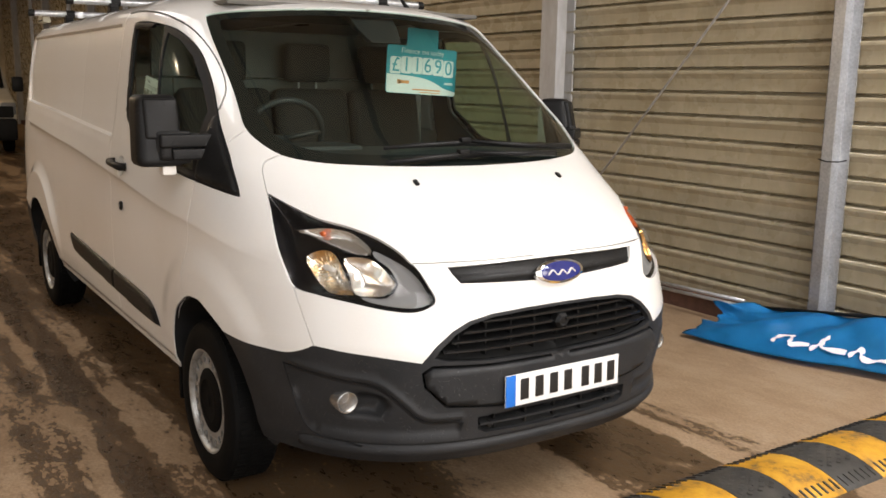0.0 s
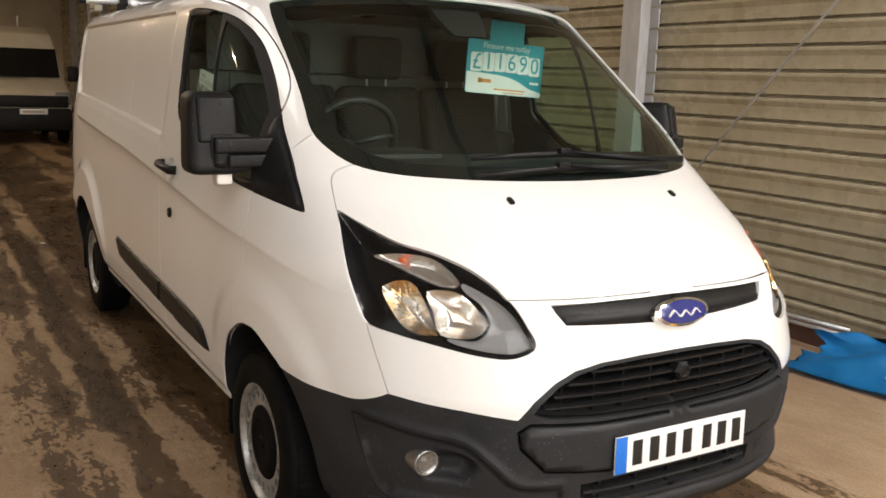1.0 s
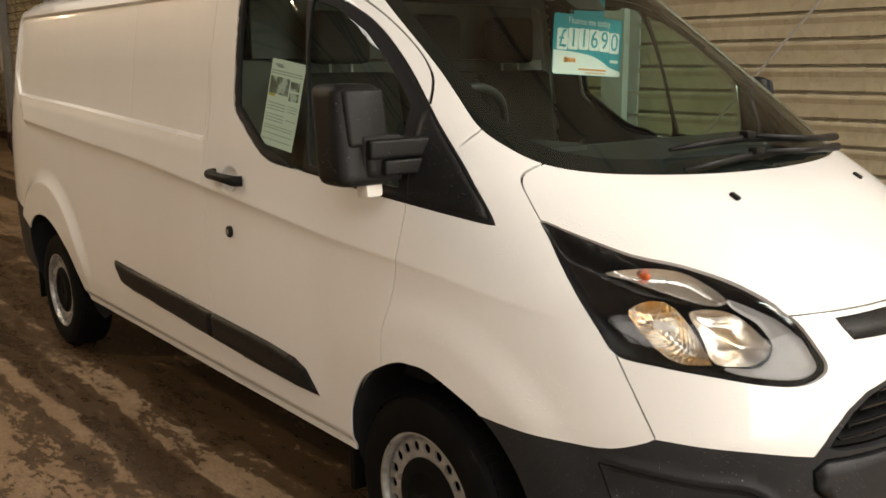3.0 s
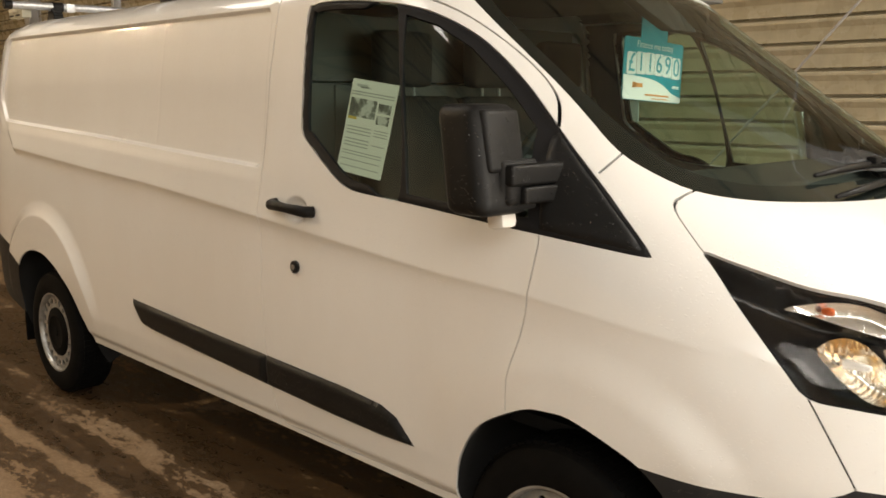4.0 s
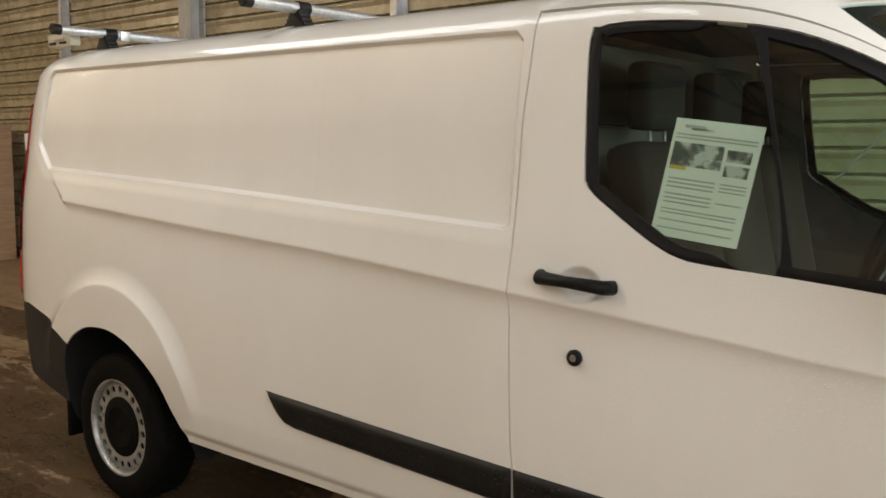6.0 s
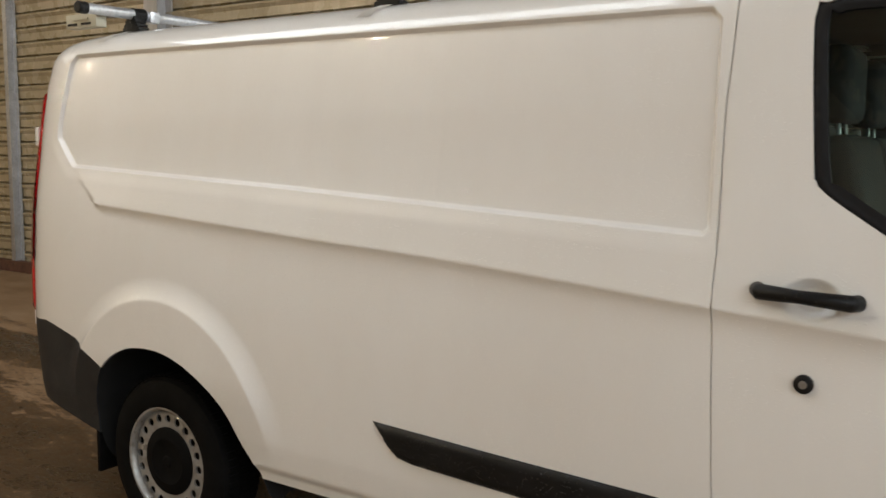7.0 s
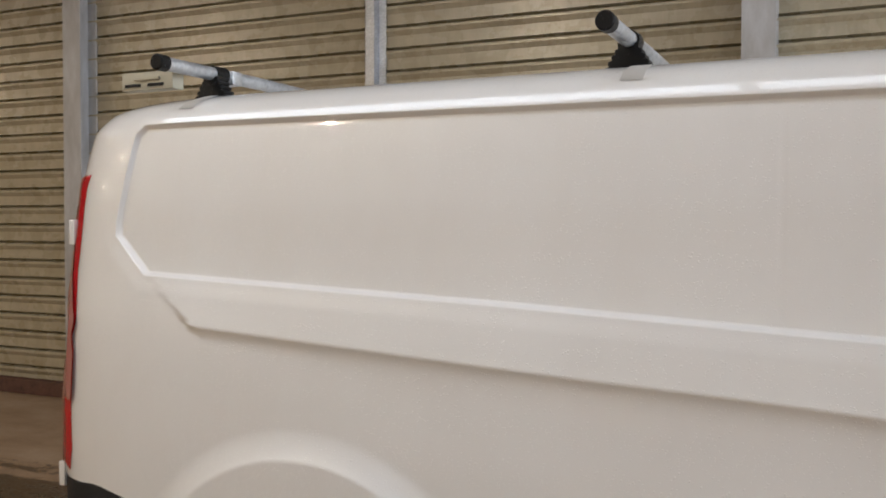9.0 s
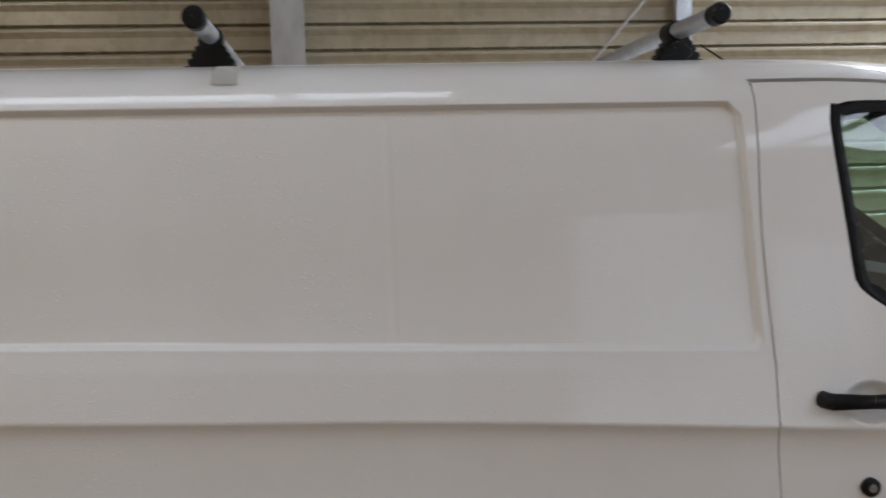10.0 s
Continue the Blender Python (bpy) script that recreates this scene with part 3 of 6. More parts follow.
hood_side = np.array([both(*p) for p in curve_through([(0.304, -0.804, 1.167), (0.25, -0.796, 1.219), (0.217, -0.786, 1.252), (0.206, -0.765, 1.276), (0.222, -0.712, 1.297)], False, 0.02)])
wing_seam = np.array([both(*p) for p in straight([(0.584, -0.832, 0.884), (0.687, -0.808, 0.703)], False, 0.02)])
pillar_seam = np.array([both(*p) for p in straight([(0.03, -0.842, 1.335), (0.055, -0.775, 1.385)], False, 0.02)])
fog_seam = np.concatenate([side_line(FOG_PANEL)])
fog_rim = front_line(FOG_RIM)
fog_lip = front_line([(-0.40, 0.392), (-0.60, 0.392), (-0.78, 0.392)])
fog_area = np.concatenate([fog_rim, fog_lip, fog_seam[:-6][::-1]])


def offset_line(line, d):
    t = np.gradient(line, axis=0)
    t /= np.maximum(np.linalg.norm(t, axis=1), 1e-9)[:, None]
    return line + np.stack([-t[:, 1], t[:, 0]], -1) * d


def relief(q):
    """How far the pressed sheet stands out of the plain skin."""
    p = skin(q)
    x, z = p[:, 0], p[:, 2]
    xz = np.stack([x, z], -1)
    d = np.zeros(len(q))
    # recessed upper panel
    near = (x < -1.25) & (z > 1.2)
    if near.any():
        e = away(xz[near], recess_xz, True) * np.where(inside(xz[near], recess_xz), 1, -1)
        broad = 0.007 + 0.006 * smoothstep(1.62, 1.46, z[near])
        d[near] -= 0.016 * smoothstep(-0.003, broad, e) + 0.005 * smoothstep(-0.055, 0.002, e) * smoothstep(1.62, 1.46, z[near])
        # faint weld line across the panel
        d[near] -= 0.0010 * np.exp(-((x[near] + 2.123) / 0.007) ** 2) * smoothstep(0.0, 0.02, e)
    # shoulder crease, ending in an upturned tail
    order = np.argsort(crease_xz[:, 0])
    zc = np.interp(x, crease_xz[order, 0], crease_xz[order, 1])
    tail = -3.68 - (z - 1.264) * 1.30
    fade = smoothstep(0.0, 0.035, x - tail) * (1 - smoothstep(0.15, 0.62, x))
    above = 0.013 * np.clip(1 - (z - zc) / 0.17, 0, 1) ** 2
    h = np.maximum(zc - z, 0)
    below = (0.013 - 0.018 * (1 - np.exp(-h / 0.028))) * (1 - smoothstep(0.05, 0.32, h))
    slow = smoothstep(0.0, 0.55, x - tail) * (1 - smoothstep(0.15, 0.62, x))
    keen = smoothstep(0.06, 0.0, h)
    calm = 1 - 0.45 * smoothstep(-1.25, 0.1, x)
    d += calm * np.where(z >= zc, above * fade, below * (fade * keen + slow * (1 - keen))) * ((x > -4.1) & (x < 0.9))
    # wheel arch flares
    for cx, cz, r0, r1, h, lo in ((-3.28, 0.40, 0.618, 0.535, 0.028, 0.40), (0.03, 0.38, 0.570, 0.450, 0.017, 0.45)):
        r = np.hypot(x - cx, z - cz)
        rise = np.clip((r0 - r) / (r0 - r1), 0, 1) ** 1.7 if cx < -1 else 1 - smoothstep(r1, r0, r)
        d += h * rise * smoothstep(lo, lo + 0.32, z) * (x < 0.75)
    # cup behind the door handle
    k = np.hypot((x + 1.080) / 0.070, (z - 1.155) / 0.052)
    d -= 0.020 * (1 - smoothstep(0.45, 1.0, k))
    # sill step
    d -= 0.012 * smoothstep(0.03, 0.0, z - 0.385) * (x < -0.3) * (x > -2.9)
    # plate carrier, fog lamp pocket
    y = -p[:, 1]
    front = x > 0.6
    if front.any():
        e = away(q[front], panel_edge)
        d[front] += 0.019 * smoothstep(0, 0.014, e) * inside(q[front], panel_edge)
        k = np.hypot((y[front] - 0.690) / 0.075, (z[front] - 0.505) / 0.052)
        d[front] -= 0.05 * (1 - smoothstep(0.45, 1.0, k))
        e = away(q[front], fog_area, True) * inside(q[front], fog_area)
        d[front] -= 0.011 * smoothstep(0.0, 0.016, e)
        rim = away(q[front], fog_rim)
        d[front] += 0.006 * np.exp(-((rim - 0.014) / 0.012) ** 2) * (1 - inside(q[front], fog_area))
        # lower lip of the bumper
        d[front] += 0.012 * np.exp(-((z[front] - 0.345) / 0.02) ** 2)
        d[front] -= 0.009 * np.exp(-((z[front] - 0.368) / 0.005) ** 2)
        # hood swage
        d[front] -= 0.006 * np.exp(-((z[front] - 0.986) / 0.006) ** 2) * (y[front] < 0.53)
    return d


def pressed(q):
    return skin(q) + normals(q) * relief(q)[:, None]


def facings(q):
    """True directions of the pressed sheet."""
    e = 0.0012
    n = np.cross(pressed(q + [0, e]) - pressed(q - [0, e]), pressed(q + [e, 0]) - pressed(q - [e, 0]))
    return n / np.maximum(np.linalg.norm(n, axis=1), 1e-12)[:, None]


def sheet(lines, points):
    """Cut the flat sheet along lines; returns its points and triangles."""
    verts, edges = [], []
    for line, closed in lines:
        k = len(verts)
        verts += [tuple(v) for v in line]
        edges += [(k + i, k + i + 1) for i in range(len(line) - 1)]
        if closed:
            edges.append((k + len(line) - 1, k))
    keep = np.ones(len(points), bool)
    for line, closed in lines:
        lo, hi = line.min(0) - 0.01, line.max(0) + 0.01
        m = keep & (points > lo).all(1) & (points < hi).all(1)
        idx = np.nonzero(m)[0]
        if len(idx):
            keep[idx[away(points[idx], line, closed) < 0.0055]] = False
    verts += [tuple(v) for v in points[keep]]
    out = geometry.delaunay_2d_cdt([Vector(v) for v in verts], edges, [], 0, 1e-5, False)
    return np.array([tuple(v) for v in out[0]]), np.array(out[2])


def to_bmesh(p, faces, n=None, skirt=0.0, mirror=False, flip=False, facing=None):
    """Triangles to a bmesh, with an edge turned in by skirt, and its mirror image."""
    used, inv = np.unique(faces, return_inverse=True)
    f = inv.reshape(-1, 3)
    v = p[used].copy()
    sides = [1, -1] if mirror else ([-1] if flip else [1])
    bm = bmesh.new()
    layer = bm.verts.layers.float_vector.new("facing") if facing is not None else None
    count = {}
    for a, b, c in f:
        for e in ((a, b), (b, c), (c, a)):
            key = (min(e), max(e))
            count[key] = None if key in count else e
    rim = [e for e in count.values() if e is not None and not (abs(v[e[0], 1]) < 1e-3 and abs(v[e[1], 1]) < 1e-3)]
    for s in sides:
        w = v * [1, s, 1]
        vs = [bm.verts.new(q) for q in w]
        if facing is not None:
            for b, d in zip(vs, facing[used] * [1, s, 1]):
                b[layer] = d
        for t in f:
            bm.faces.new([vs[i] for i in (t[::-1] if s == 1 else t)])
        if skirt:
            inner = w - n[used] * [1, s, 1] * skirt
            top, low = {}, {}
            for a, b in rim:
                for i in (a, b):
                    if i not in top:
                        top[i], low[i] = bm.verts.new(w[i]), bm.verts.new(inner[i])
                quad = [top[a], low[a], low[b], top[b]]
                bm.faces.new(quad if s == 1 else quad[::-1])
    if mirror:
        mid = [x for x in bm.verts if abs(x.co.y) < 1e-4]
        bmesh.ops.remove_doubles(bm, verts=mid, dist=2e-4)
    return bm


def patch(edge, lift, spacing=0.02, holes=()):
    """A piece of skin inside an outline; lift(points, distance from the edge) raises it."""
    lo, hi = edge.min(0), edge.max(0)
    gx, gz = np.meshgrid(np.arange(lo[0], hi[0], spacing), np.arange(lo[1], hi[1], spacing))
    pts = np.stack([gx.ravel(), gz.ravel()], -1)
    pts = pts[inside(pts, edge)]
    q, f = sheet([(edge, True)] + [(h, True) for h in holes], pts)
    c = q[f].mean(1)
    ok = inside(c, edge)
    for h in holes:
        ok &= ~inside(c, h)
    n = normals(q)
    return skin(q) + n * (relief(q) + lift(q, away(q, edge, True)))[:, None], f[ok], n


def inset(line, d):
    """A closed outline drawn in by d."""
    t = np.roll(line, -1, 0) - np.roll(line, 1, 0)
    t /= np.maximum(np.linalg.norm(t, axis=1), 1e-9)[:, None]
    n = np.stack([-t[:, 1], t[:, 0]], -1)
    if not inside((line + n * 0.004), line).mean() > 0.5:
        n = -n
    return line + n * d


van = thing("panel_van", "white long panel van with grey bumpers parked on wet concrete", "van")

# ---- body shell, cut into its panels


def closed_half(line, step=0.02):
    """Close a half outline along the centre line."""
    a, b = line[-1], line[0]
    m = max(2, int(np.linalg.norm(b - a) / step))
    return np.concatenate([line, [a + (b - a) * t / m for t in range(1, m)]])


screen_half, grille_half = closed_half(screen_edge), closed_half(grille_edge)
strip_half, intake_half = closed_half(strip_edge), closed_half(intake_edge)
zs = np.concatenate([np.arange(0.30, 0.96, 0.021), np.arange(0.962, 1.30, 0.0085), np.arange(1.305, 1.86, 0.021), np.arange(1.862, 1.957, 0.008)])
grid = []
for k, zz in enumerate(zs):
    end = float(far_end(zz))
    tight = 0.962 <= zz < 1.30 or zz >= 1.862
    row = np.arange(0.02, end - 0.01, 0.022) + (0.011 if k % 2 else 0)
    if tight and k % 3:
        row = row[row < (1.75 if zz < 1.3 else 9)]
    row = row[row < end - 0.005]
    grid.append(np.stack([row, np.full(len(row), zz)], -1))
grid = np.concatenate(grid)
edge_z = np.arange(BOTTOM, TOP + 1e-6, 0.0166)
sill = [(-0.30, 0.362), (-2.82, 0.362)]
tail_low = [(-3.66, 0.36), (-3.95, 0.415), (-4.28, 0.44), (-4.34, 0.44)]
tl = side_line(tail_low)
tail_floor = np.concatenate([tl, [[float(far_end(0.44)), 0.44]]])
frame_lines = [
    (np.stack([np.zeros(len(edge_z)), edge_z], -1), False),
    (np.stack([far_end(edge_z), edge_z], -1), False),
    (np.stack([np.linspace(0, float(far_end(BOTTOM)), 200), np.full(200, BOTTOM)], -1), False),
    (np.stack([np.linspace(0, float(far_end(TOP)), 200), np.full(200, TOP)], -1), False)]
GAP = 0.0020
door_seams = [door_line, door_nose, door_roof]
seams = door_seams[:2] + [hood_side, hood_lip[4:], wing_seam, pillar_seam, fog_seam, fog_rim]
crease_lines = [(on_side(crease_xz[:, 0], crease_xz[:, 1] + h), False) for h in (-0.115, -0.088, -0.065, -0.047, -0.033, -0.022, -0.013, -0.005, 0.006, 0.018, 0.034)]
flare_lines = []
for cx, cz, radii, lo in ((-3.28, 0.40, (0.636, 0.618, 0.598, 0.580, 0.564, 0.550, 0.540, 0.535, 0.528), 0.45), (0.03, 0.38, (0.585, 0.568, 0.546, 0.522, 0.498, 0.474, 0.450), 0.5)):
    for r in radii:
        a = np.linspace(0.25, np.pi - 0.3, 70)
        pts = np.stack([cx + r * np.cos(a), cz + r * np.sin(a)], -1)
        flare_lines.append((on_side(pts[:, 0], pts[:, 1]), False))
recess_in = [inset(recess_xz, h) for h in (-0.055, -0.04, -0.026, -0.014, -0.004, -0.0012, 0.0043, 0.007, 0.0105, 0.016)]
weld_lines = [(on_side(np.full(24, -2.123 + dx), np.linspace(1.352, 1.805, 24)), False) for dx in (-0.014, -0.007, 0.0, 0.007, 0.014)]
cup_lines = []
for r in (1.02, 0.86, 0.72, 0.58, 0.45):
    a = np.linspace(0, 2 * np.pi, 36, endpoint=False)
    cup_lines.append((on_side(-1.080 + 0.070 * r * np.cos(a), 1.155 + 0.052 * r * np.sin(a)), True))
lines = frame_lines + [
    (side_line(sill, False, False), False), (tail_floor, False), (arch_f, False), (arch_r, False), (lamp_edge, True), (window_edge, True),
    (recess_edge, True)] + [(on_side(r[:, 0], r[:, 1]), True) for r in recess_in] + weld_lines + [
    (crease_line, False), (screen_edge, False), (bumper_line, False), (grille_edge, False), (intake_edge, False), (strip_edge, False),
    (panel_edge, False), (rear_bumper_line, False)] + flare_lines + crease_lines + cup_lines
lines += [(np.stack([np.linspace(0.0, 1.5, 70), np.full(70, h)], -1), False) for h in (0.350, 0.357, 0.3625, 0.368, 0.3735, 0.379)]
wide_seams = [door_roof, panel_edge[2:-2]]
for w in wide_seams:
    lines += [(offset_line(w, 0.0048), False), (offset_line(w, -0.0048), False)]
for h in (-0.028, -0.019, -0.010, 0.010, 0.018, 0.027):
    lines.append((offset_line(fog_rim, h), False))
for s in seams:
    lines += [(offset_line(s, GAP), False), (offset_line(s, -GAP), False)]
# plain points keep clear of the pressed lines
gp = skin(grid)
gx = np.stack([gp[:, 0], gp[:, 2]], -1)
order = np.argsort(crease_xz[:, 0])
gh = gx[:, 1] - np.interp(gx[:, 0], crease_xz[order, 0], crease_xz[order, 1])
clear = ~((gh > -0.125) & (gh < 0.042) & (gx[:, 0] < 0.5) & (gx[:, 0] > -3.66))
close = clear & (gx[:, 0] < -1.25) & (gx[:, 1] > 1.2)
idx = np.nonzero(close)[0]
side = away(gx[idx], recess_xz, True) * np.where(inside(gx[idx], recess_xz), 1, -1)
clear[idx[(side > -0.064) & (side < 0.023)]] = False
for cx, cz, r0, r1 in ((-3.28, 0.40, 0.520, 0.65), (0.03, 0.38, 0.442, 0.592)):
    r = np.hypot(gx[:, 0] - cx, gx[:, 1] - cz)
    clear &= ~((r > r0) & (r < r1) & (gx[:, 1] > cz + 0.18))
grid = grid[clear]
q, f = sheet(lines, grid)
c = q[f].mean(1)
cp = skin(c)
skin_n = normals(q)
skin_p = skin(q) + skin_n * relief(q)[:, None]
skin_d = facings(q)
middle = np.abs(q[:, 0]) < 1e-6
skin_p[middle, 1] = 0.0
skin_d[middle, 1] = 0.0
rear_edge = np.abs(q[:, 0] - far_end(q[:, 1])) < 1e-6
skin_p[rear_edge, 1] = 0.0

area = np.abs(np.cross(q[f[:, 1]] - q[f[:, 0]], q[f[:, 2]] - q[f[:, 0]]))
alive = (area > 1e-9) & (c[:, 0] < far_end(c[:, 1])) & (c[:, 0] > 0) & (c[:, 1] > BOTTOM) & (c[:, 1] < TOP)
alive &= ~((cp[:, 2] < 0.362) & (cp[:, 0] < -0.30) & (cp[:, 0] > -2.85))
alive &= ~inside(c, np.concatenate([tail_floor, [[far_end(0.3), 0.25], tail_floor[0] - [0, 0.12]]]))
for hole in (arch_f, arch_r, screen_half, lamp_edge, window_edge, grille_half, intake_half, strip_half):
    alive &= ~inside(c, hole)
for s in seams:
    near = np.nonzero(alive)[0]
    alive[near[away(c[near], s) < GAP * 0.98]] = False

for w in wide_seams:
    near = np.nonzero(alive)[0]
    alive[near[away(c[near], w) < 0.0047]] = False
is_bumper = inside(c, np.concatenate([bumper_line, [[0, 0.25], [bumper_line[0, 0] + 0.25, 0.25]], arch_f[-6:][::-1][-6:]]))
lamp_top = corner_line(LAMP[15:] + LAMP[:1], False)
is_bonnet = inside(c, np.concatenate([hood_lip, lamp_top, hood_side, screen_edge[:5 + len(screen_edge) // 4][::-1]]))
door_arch = side_line([(-0.352, 0.40), (-0.338, 0.46), (-0.305, 0.555), (-0.228, 0.652), (-0.135, 0.716)])
is_door = inside(c, np.concatenate([door_line, door_arch, door_nose, door_roof]))
is_tail = inside(c, np.concatenate([rear_bumper_line, [[far_end(0.76), 0.76], [far_end(0.3), 0.25], rear_bumper_line[0] - [0, 0.4]]]))
is_bumper &= cp[:, 0] > 0.2
is_bonnet &= ~is_bumper
is_tail &= ~is_bumper
body_faces = alive & ~is_bumper & ~is_bonnet & ~is_door & ~is_tail

part("body", to_bmesh(skin_p, f[body_faces], skin_n, 0.014, True, False, skin_d), WHITE, van, "glossy white steel body beaded with rain", smooth=True)
part("bonnet", to_bmesh(skin_p, f[alive & is_bonnet], skin_n, 0.014, True, False, skin_d), WHITE, van, "short sloping white bonnet", smooth=True)
part("front_bumper", to_bmesh(skin_p, f[alive & is_bumper], skin_n, 0.02, True, False, skin_d), BUMPER, van, "dark grey grained plastic bumper", smooth=True)
part("rear_bumper", to_bmesh(skin_p, f[alive & is_tail], skin_n, 0.02, True, False, skin_d), BUMPER, van, "dark grey plastic bumper", smooth=True)
doors = []
for flip in (False, True):
    doors.append(part("door", to_bmesh(skin_p, f[alive & is_door], skin_n, 0.02, False, flip, skin_d), WHITE, van, "white cab door", smooth=True))

# roof cap between the two sides' upper edges
bm = bmesh.new()
ends = skin(np.stack([np.linspace(0, float(far_end(TOP - 0.0005)), 110), np.full(110, TOP - 0.0005)], -1))
rows = []
for x, y, z in ends:
    w = abs(y)
    rows.append([bm.verts.new((x, w * s, z + 0.026 * (1 - s * s) * min(1, w / 0.5))) for s in np.linspace(-1, 1, 13)])
for a, b in zip(rows, rows[1:]):
    for j in range(12):
        bm.faces.new((a[j], a[j + 1], b[j + 1], b[j]))
bmesh.ops.remove_doubles(bm, verts=bm.verts, dist=1e-4)
part("roof", bm, WHITE, van, smooth=True)


def both_sides(make, name, mat, parents, label="", smooth=True, skirt=0.0):
    """A skin piece on the driver's side and its mirror image."""
    p, fc, n = make
    out = []
    for k, flip in enumerate((False, True)):
        out.append(part(name, to_bmesh(p, fc, n, skirt, False, flip), mat, parents[k] if isinstance(parents, list) else parents, label, smooth))
    return out


# ---- glass
flat = lambda h: (lambda q, d: np.full(len(q), h))
pane_main, pane_quarter = side_line(PANE_MAIN, True), side_line(PANE_QUARTER, True, curved=False)
rounded = lambda q, d: -0.008 + 0.010 * np.sqrt(np.clip(d / 0.008, 0, 1)) - 0.006 * smoothstep(0.010, 0.022, d)
both_sides(patch(window_edge, rounded, 0.010, [pane_main, pane_quarter]), "window_surround", SEAL, doors, "black rubber window surround", skirt=0.012)
for edge in (pane_main, pane_quarter):
    for ob in both_sides(patch(edge, flat(-0.010), 0.05), "side_window", GLASS, doors, "green-tinted window pane"):
        ob.visible_shadow = False
FRIT = [(0.0, 1.302), (-0.45, 1.308), (-0.60, 1.322), (-0.675, 1.348), (-0.715, 1.40), (-0.716, 1.55), (-0.698, 1.74), (-0.684, 1.81), (-0.67, 1.825), (-0.60, 1.836), (-0.3, 1.858), (0.0, 1.864)]
frit_half = closed_half(front_line(FRIT))
p, fc, n = patch(screen_half, flat(-0.012), 0.025, [frit_half])
p[np.abs(p[:, 1]) < 2e-3, 1] = 0
windscreen = part("windscreen", to_bmesh(p, fc, n, 0.0, True), FRIT_INK, van, "wide raked windscreen with a black border", smooth=True)
p, fc, n = patch(screen_half, flat(-0.005), 0.04)
p[np.abs(p[:, 1]) < 2e-3, 1] = 0
ob = part("windscreen_pane", to_bmesh(p, fc, n, 0.0, True), GLASS, windscreen, "lightly green glass pane", smooth=True)
ob.visible_shadow = False

pod = extrude_outline([(-0.075, 1.735), (0.075, 1.735), (0.105, 1.80), (0.115, 1.862), (-0.115, 1.862), (-0.105, 1.80)], 0.05, "YZ", -0.375, 0.008)
for v in pod.verts:
    v.co.x -= 1.25 * (v.co.z - 1.80)
part("sensor_pod", pod, DARK, windscreen, "black sensor housing behind the glass", smooth=35)

# ---- rubber behind the door gaps
for line in (door_roof, door_nose):
    edge = np.concatenate([offset_line(line, 0.010), offset_line(line, -0.010)[::-1]])
    both_sides(patch(edge, flat(-0.011), 0.03), "door_seal", RUBBER, van, "black rubber door seal")

edge = np.concatenate([offset_line(side_line(DOOR), 0.009), offset_line(side_line(DOOR), -0.009)[::-1]])
both_sides(patch(edge, flat(-0.0065), 0.03), "door_jamb", WHITE, van, "white painted door edge")

# ---- side trim
for k, (a, b) in enumerate(((-2.4, -1.2738), (-1.2722, -0.4))):
    cut = np.array([p for p in straight(MOULDING, True, 0.004) if a < p[0] < b])
    lift = lambda q, d: 0.016 * np.sqrt(np.clip(d / 0.016, 0, 1)) + 0.001
    both_sides(patch(on_side(cut[:, 0], cut[:, 1]), lift, 0.014), "side_moulding", BLACK, doors if k else van, "matt black rubbing strip")
MIRROR_BASE = [(-0.075, 1.19), (-0.112, 1.425), (-0.10, 1.437), (0.050, 1.296), (0.155, 1.197), (0.187, 1.163), (0.18, 1.157), (0.07, 1.171)]
lift = lambda q, d: 0.014 * np.sqrt(np.clip(d / 0.014, 0, 1)) - 0.004
both_sides(patch(side_line(MIRROR_BASE, True, curved=False), lift, 0.014), "mirror_base", BLACK, van, "black grained plastic corner panel")

# ---- headlamps
REFLECT_MAIN = [(0.586, -0.793, 0.976), (0.585, -0.775, 1.001), (0.613, -0.739, 1.015), (0.656, -0.716, 1.003), (0.715, -0.708, 0.94), (0.757, -0.703, 0.886), (0.750, -0.712, 0.878), (0.707, -0.754, 0.879), (0.657, -0.778, 0.908)]
REFLECT_SIDE = [(0.690, -0.700, 0.994), (0.746, -0.634, 0.998), (0.79, -0.605, 0.965), (0.834, -0.586, 0.924), (0.838, -0.589, 0.912), (0.83, -0.626, 0.879), (0.768, -0.698, 0.882), (0.728, -0.70, 0.94)]
INDICATOR = [(0.494, -0.775, 1.064), (0.56, -0.707, 1.078), (0.629, -0.644, 1.070), (0.713, -0.617, 1.032), (0.737, -0.623, 1.010), (0.700, -0.66, 1.008), (0.612, -0.72, 1.034), (0.55, -0.75, 1.052)]
LIGHT_GUIDE = [(0.73, -0.605, 1.022), (0.80, -0.555, 0.99), (0.86, -0.515, 0.94), (0.892, -0.497, 0.895), (0.904, -0.49, 0.86), (0.895, -0.52, 0.842), (0.865, -0.58, 0.842), (0.80, -0.665, 0.858), (0.785, -0.685, 0.873), (0.838, -0.62, 0.872), (0.848, -0.58, 0.915), (0.805, -0.592, 0.97), (0.76, -0.62, 1.004)]
bucket = lambda q, d: -0.012 - 0.085 * smoothstep(0.0, 0.035, d)
lamps = both_sides(patch(lamp_edge, bucket, 0.012), "headlamp", GLOSS, van, "swept-back headlamp with black bezel")
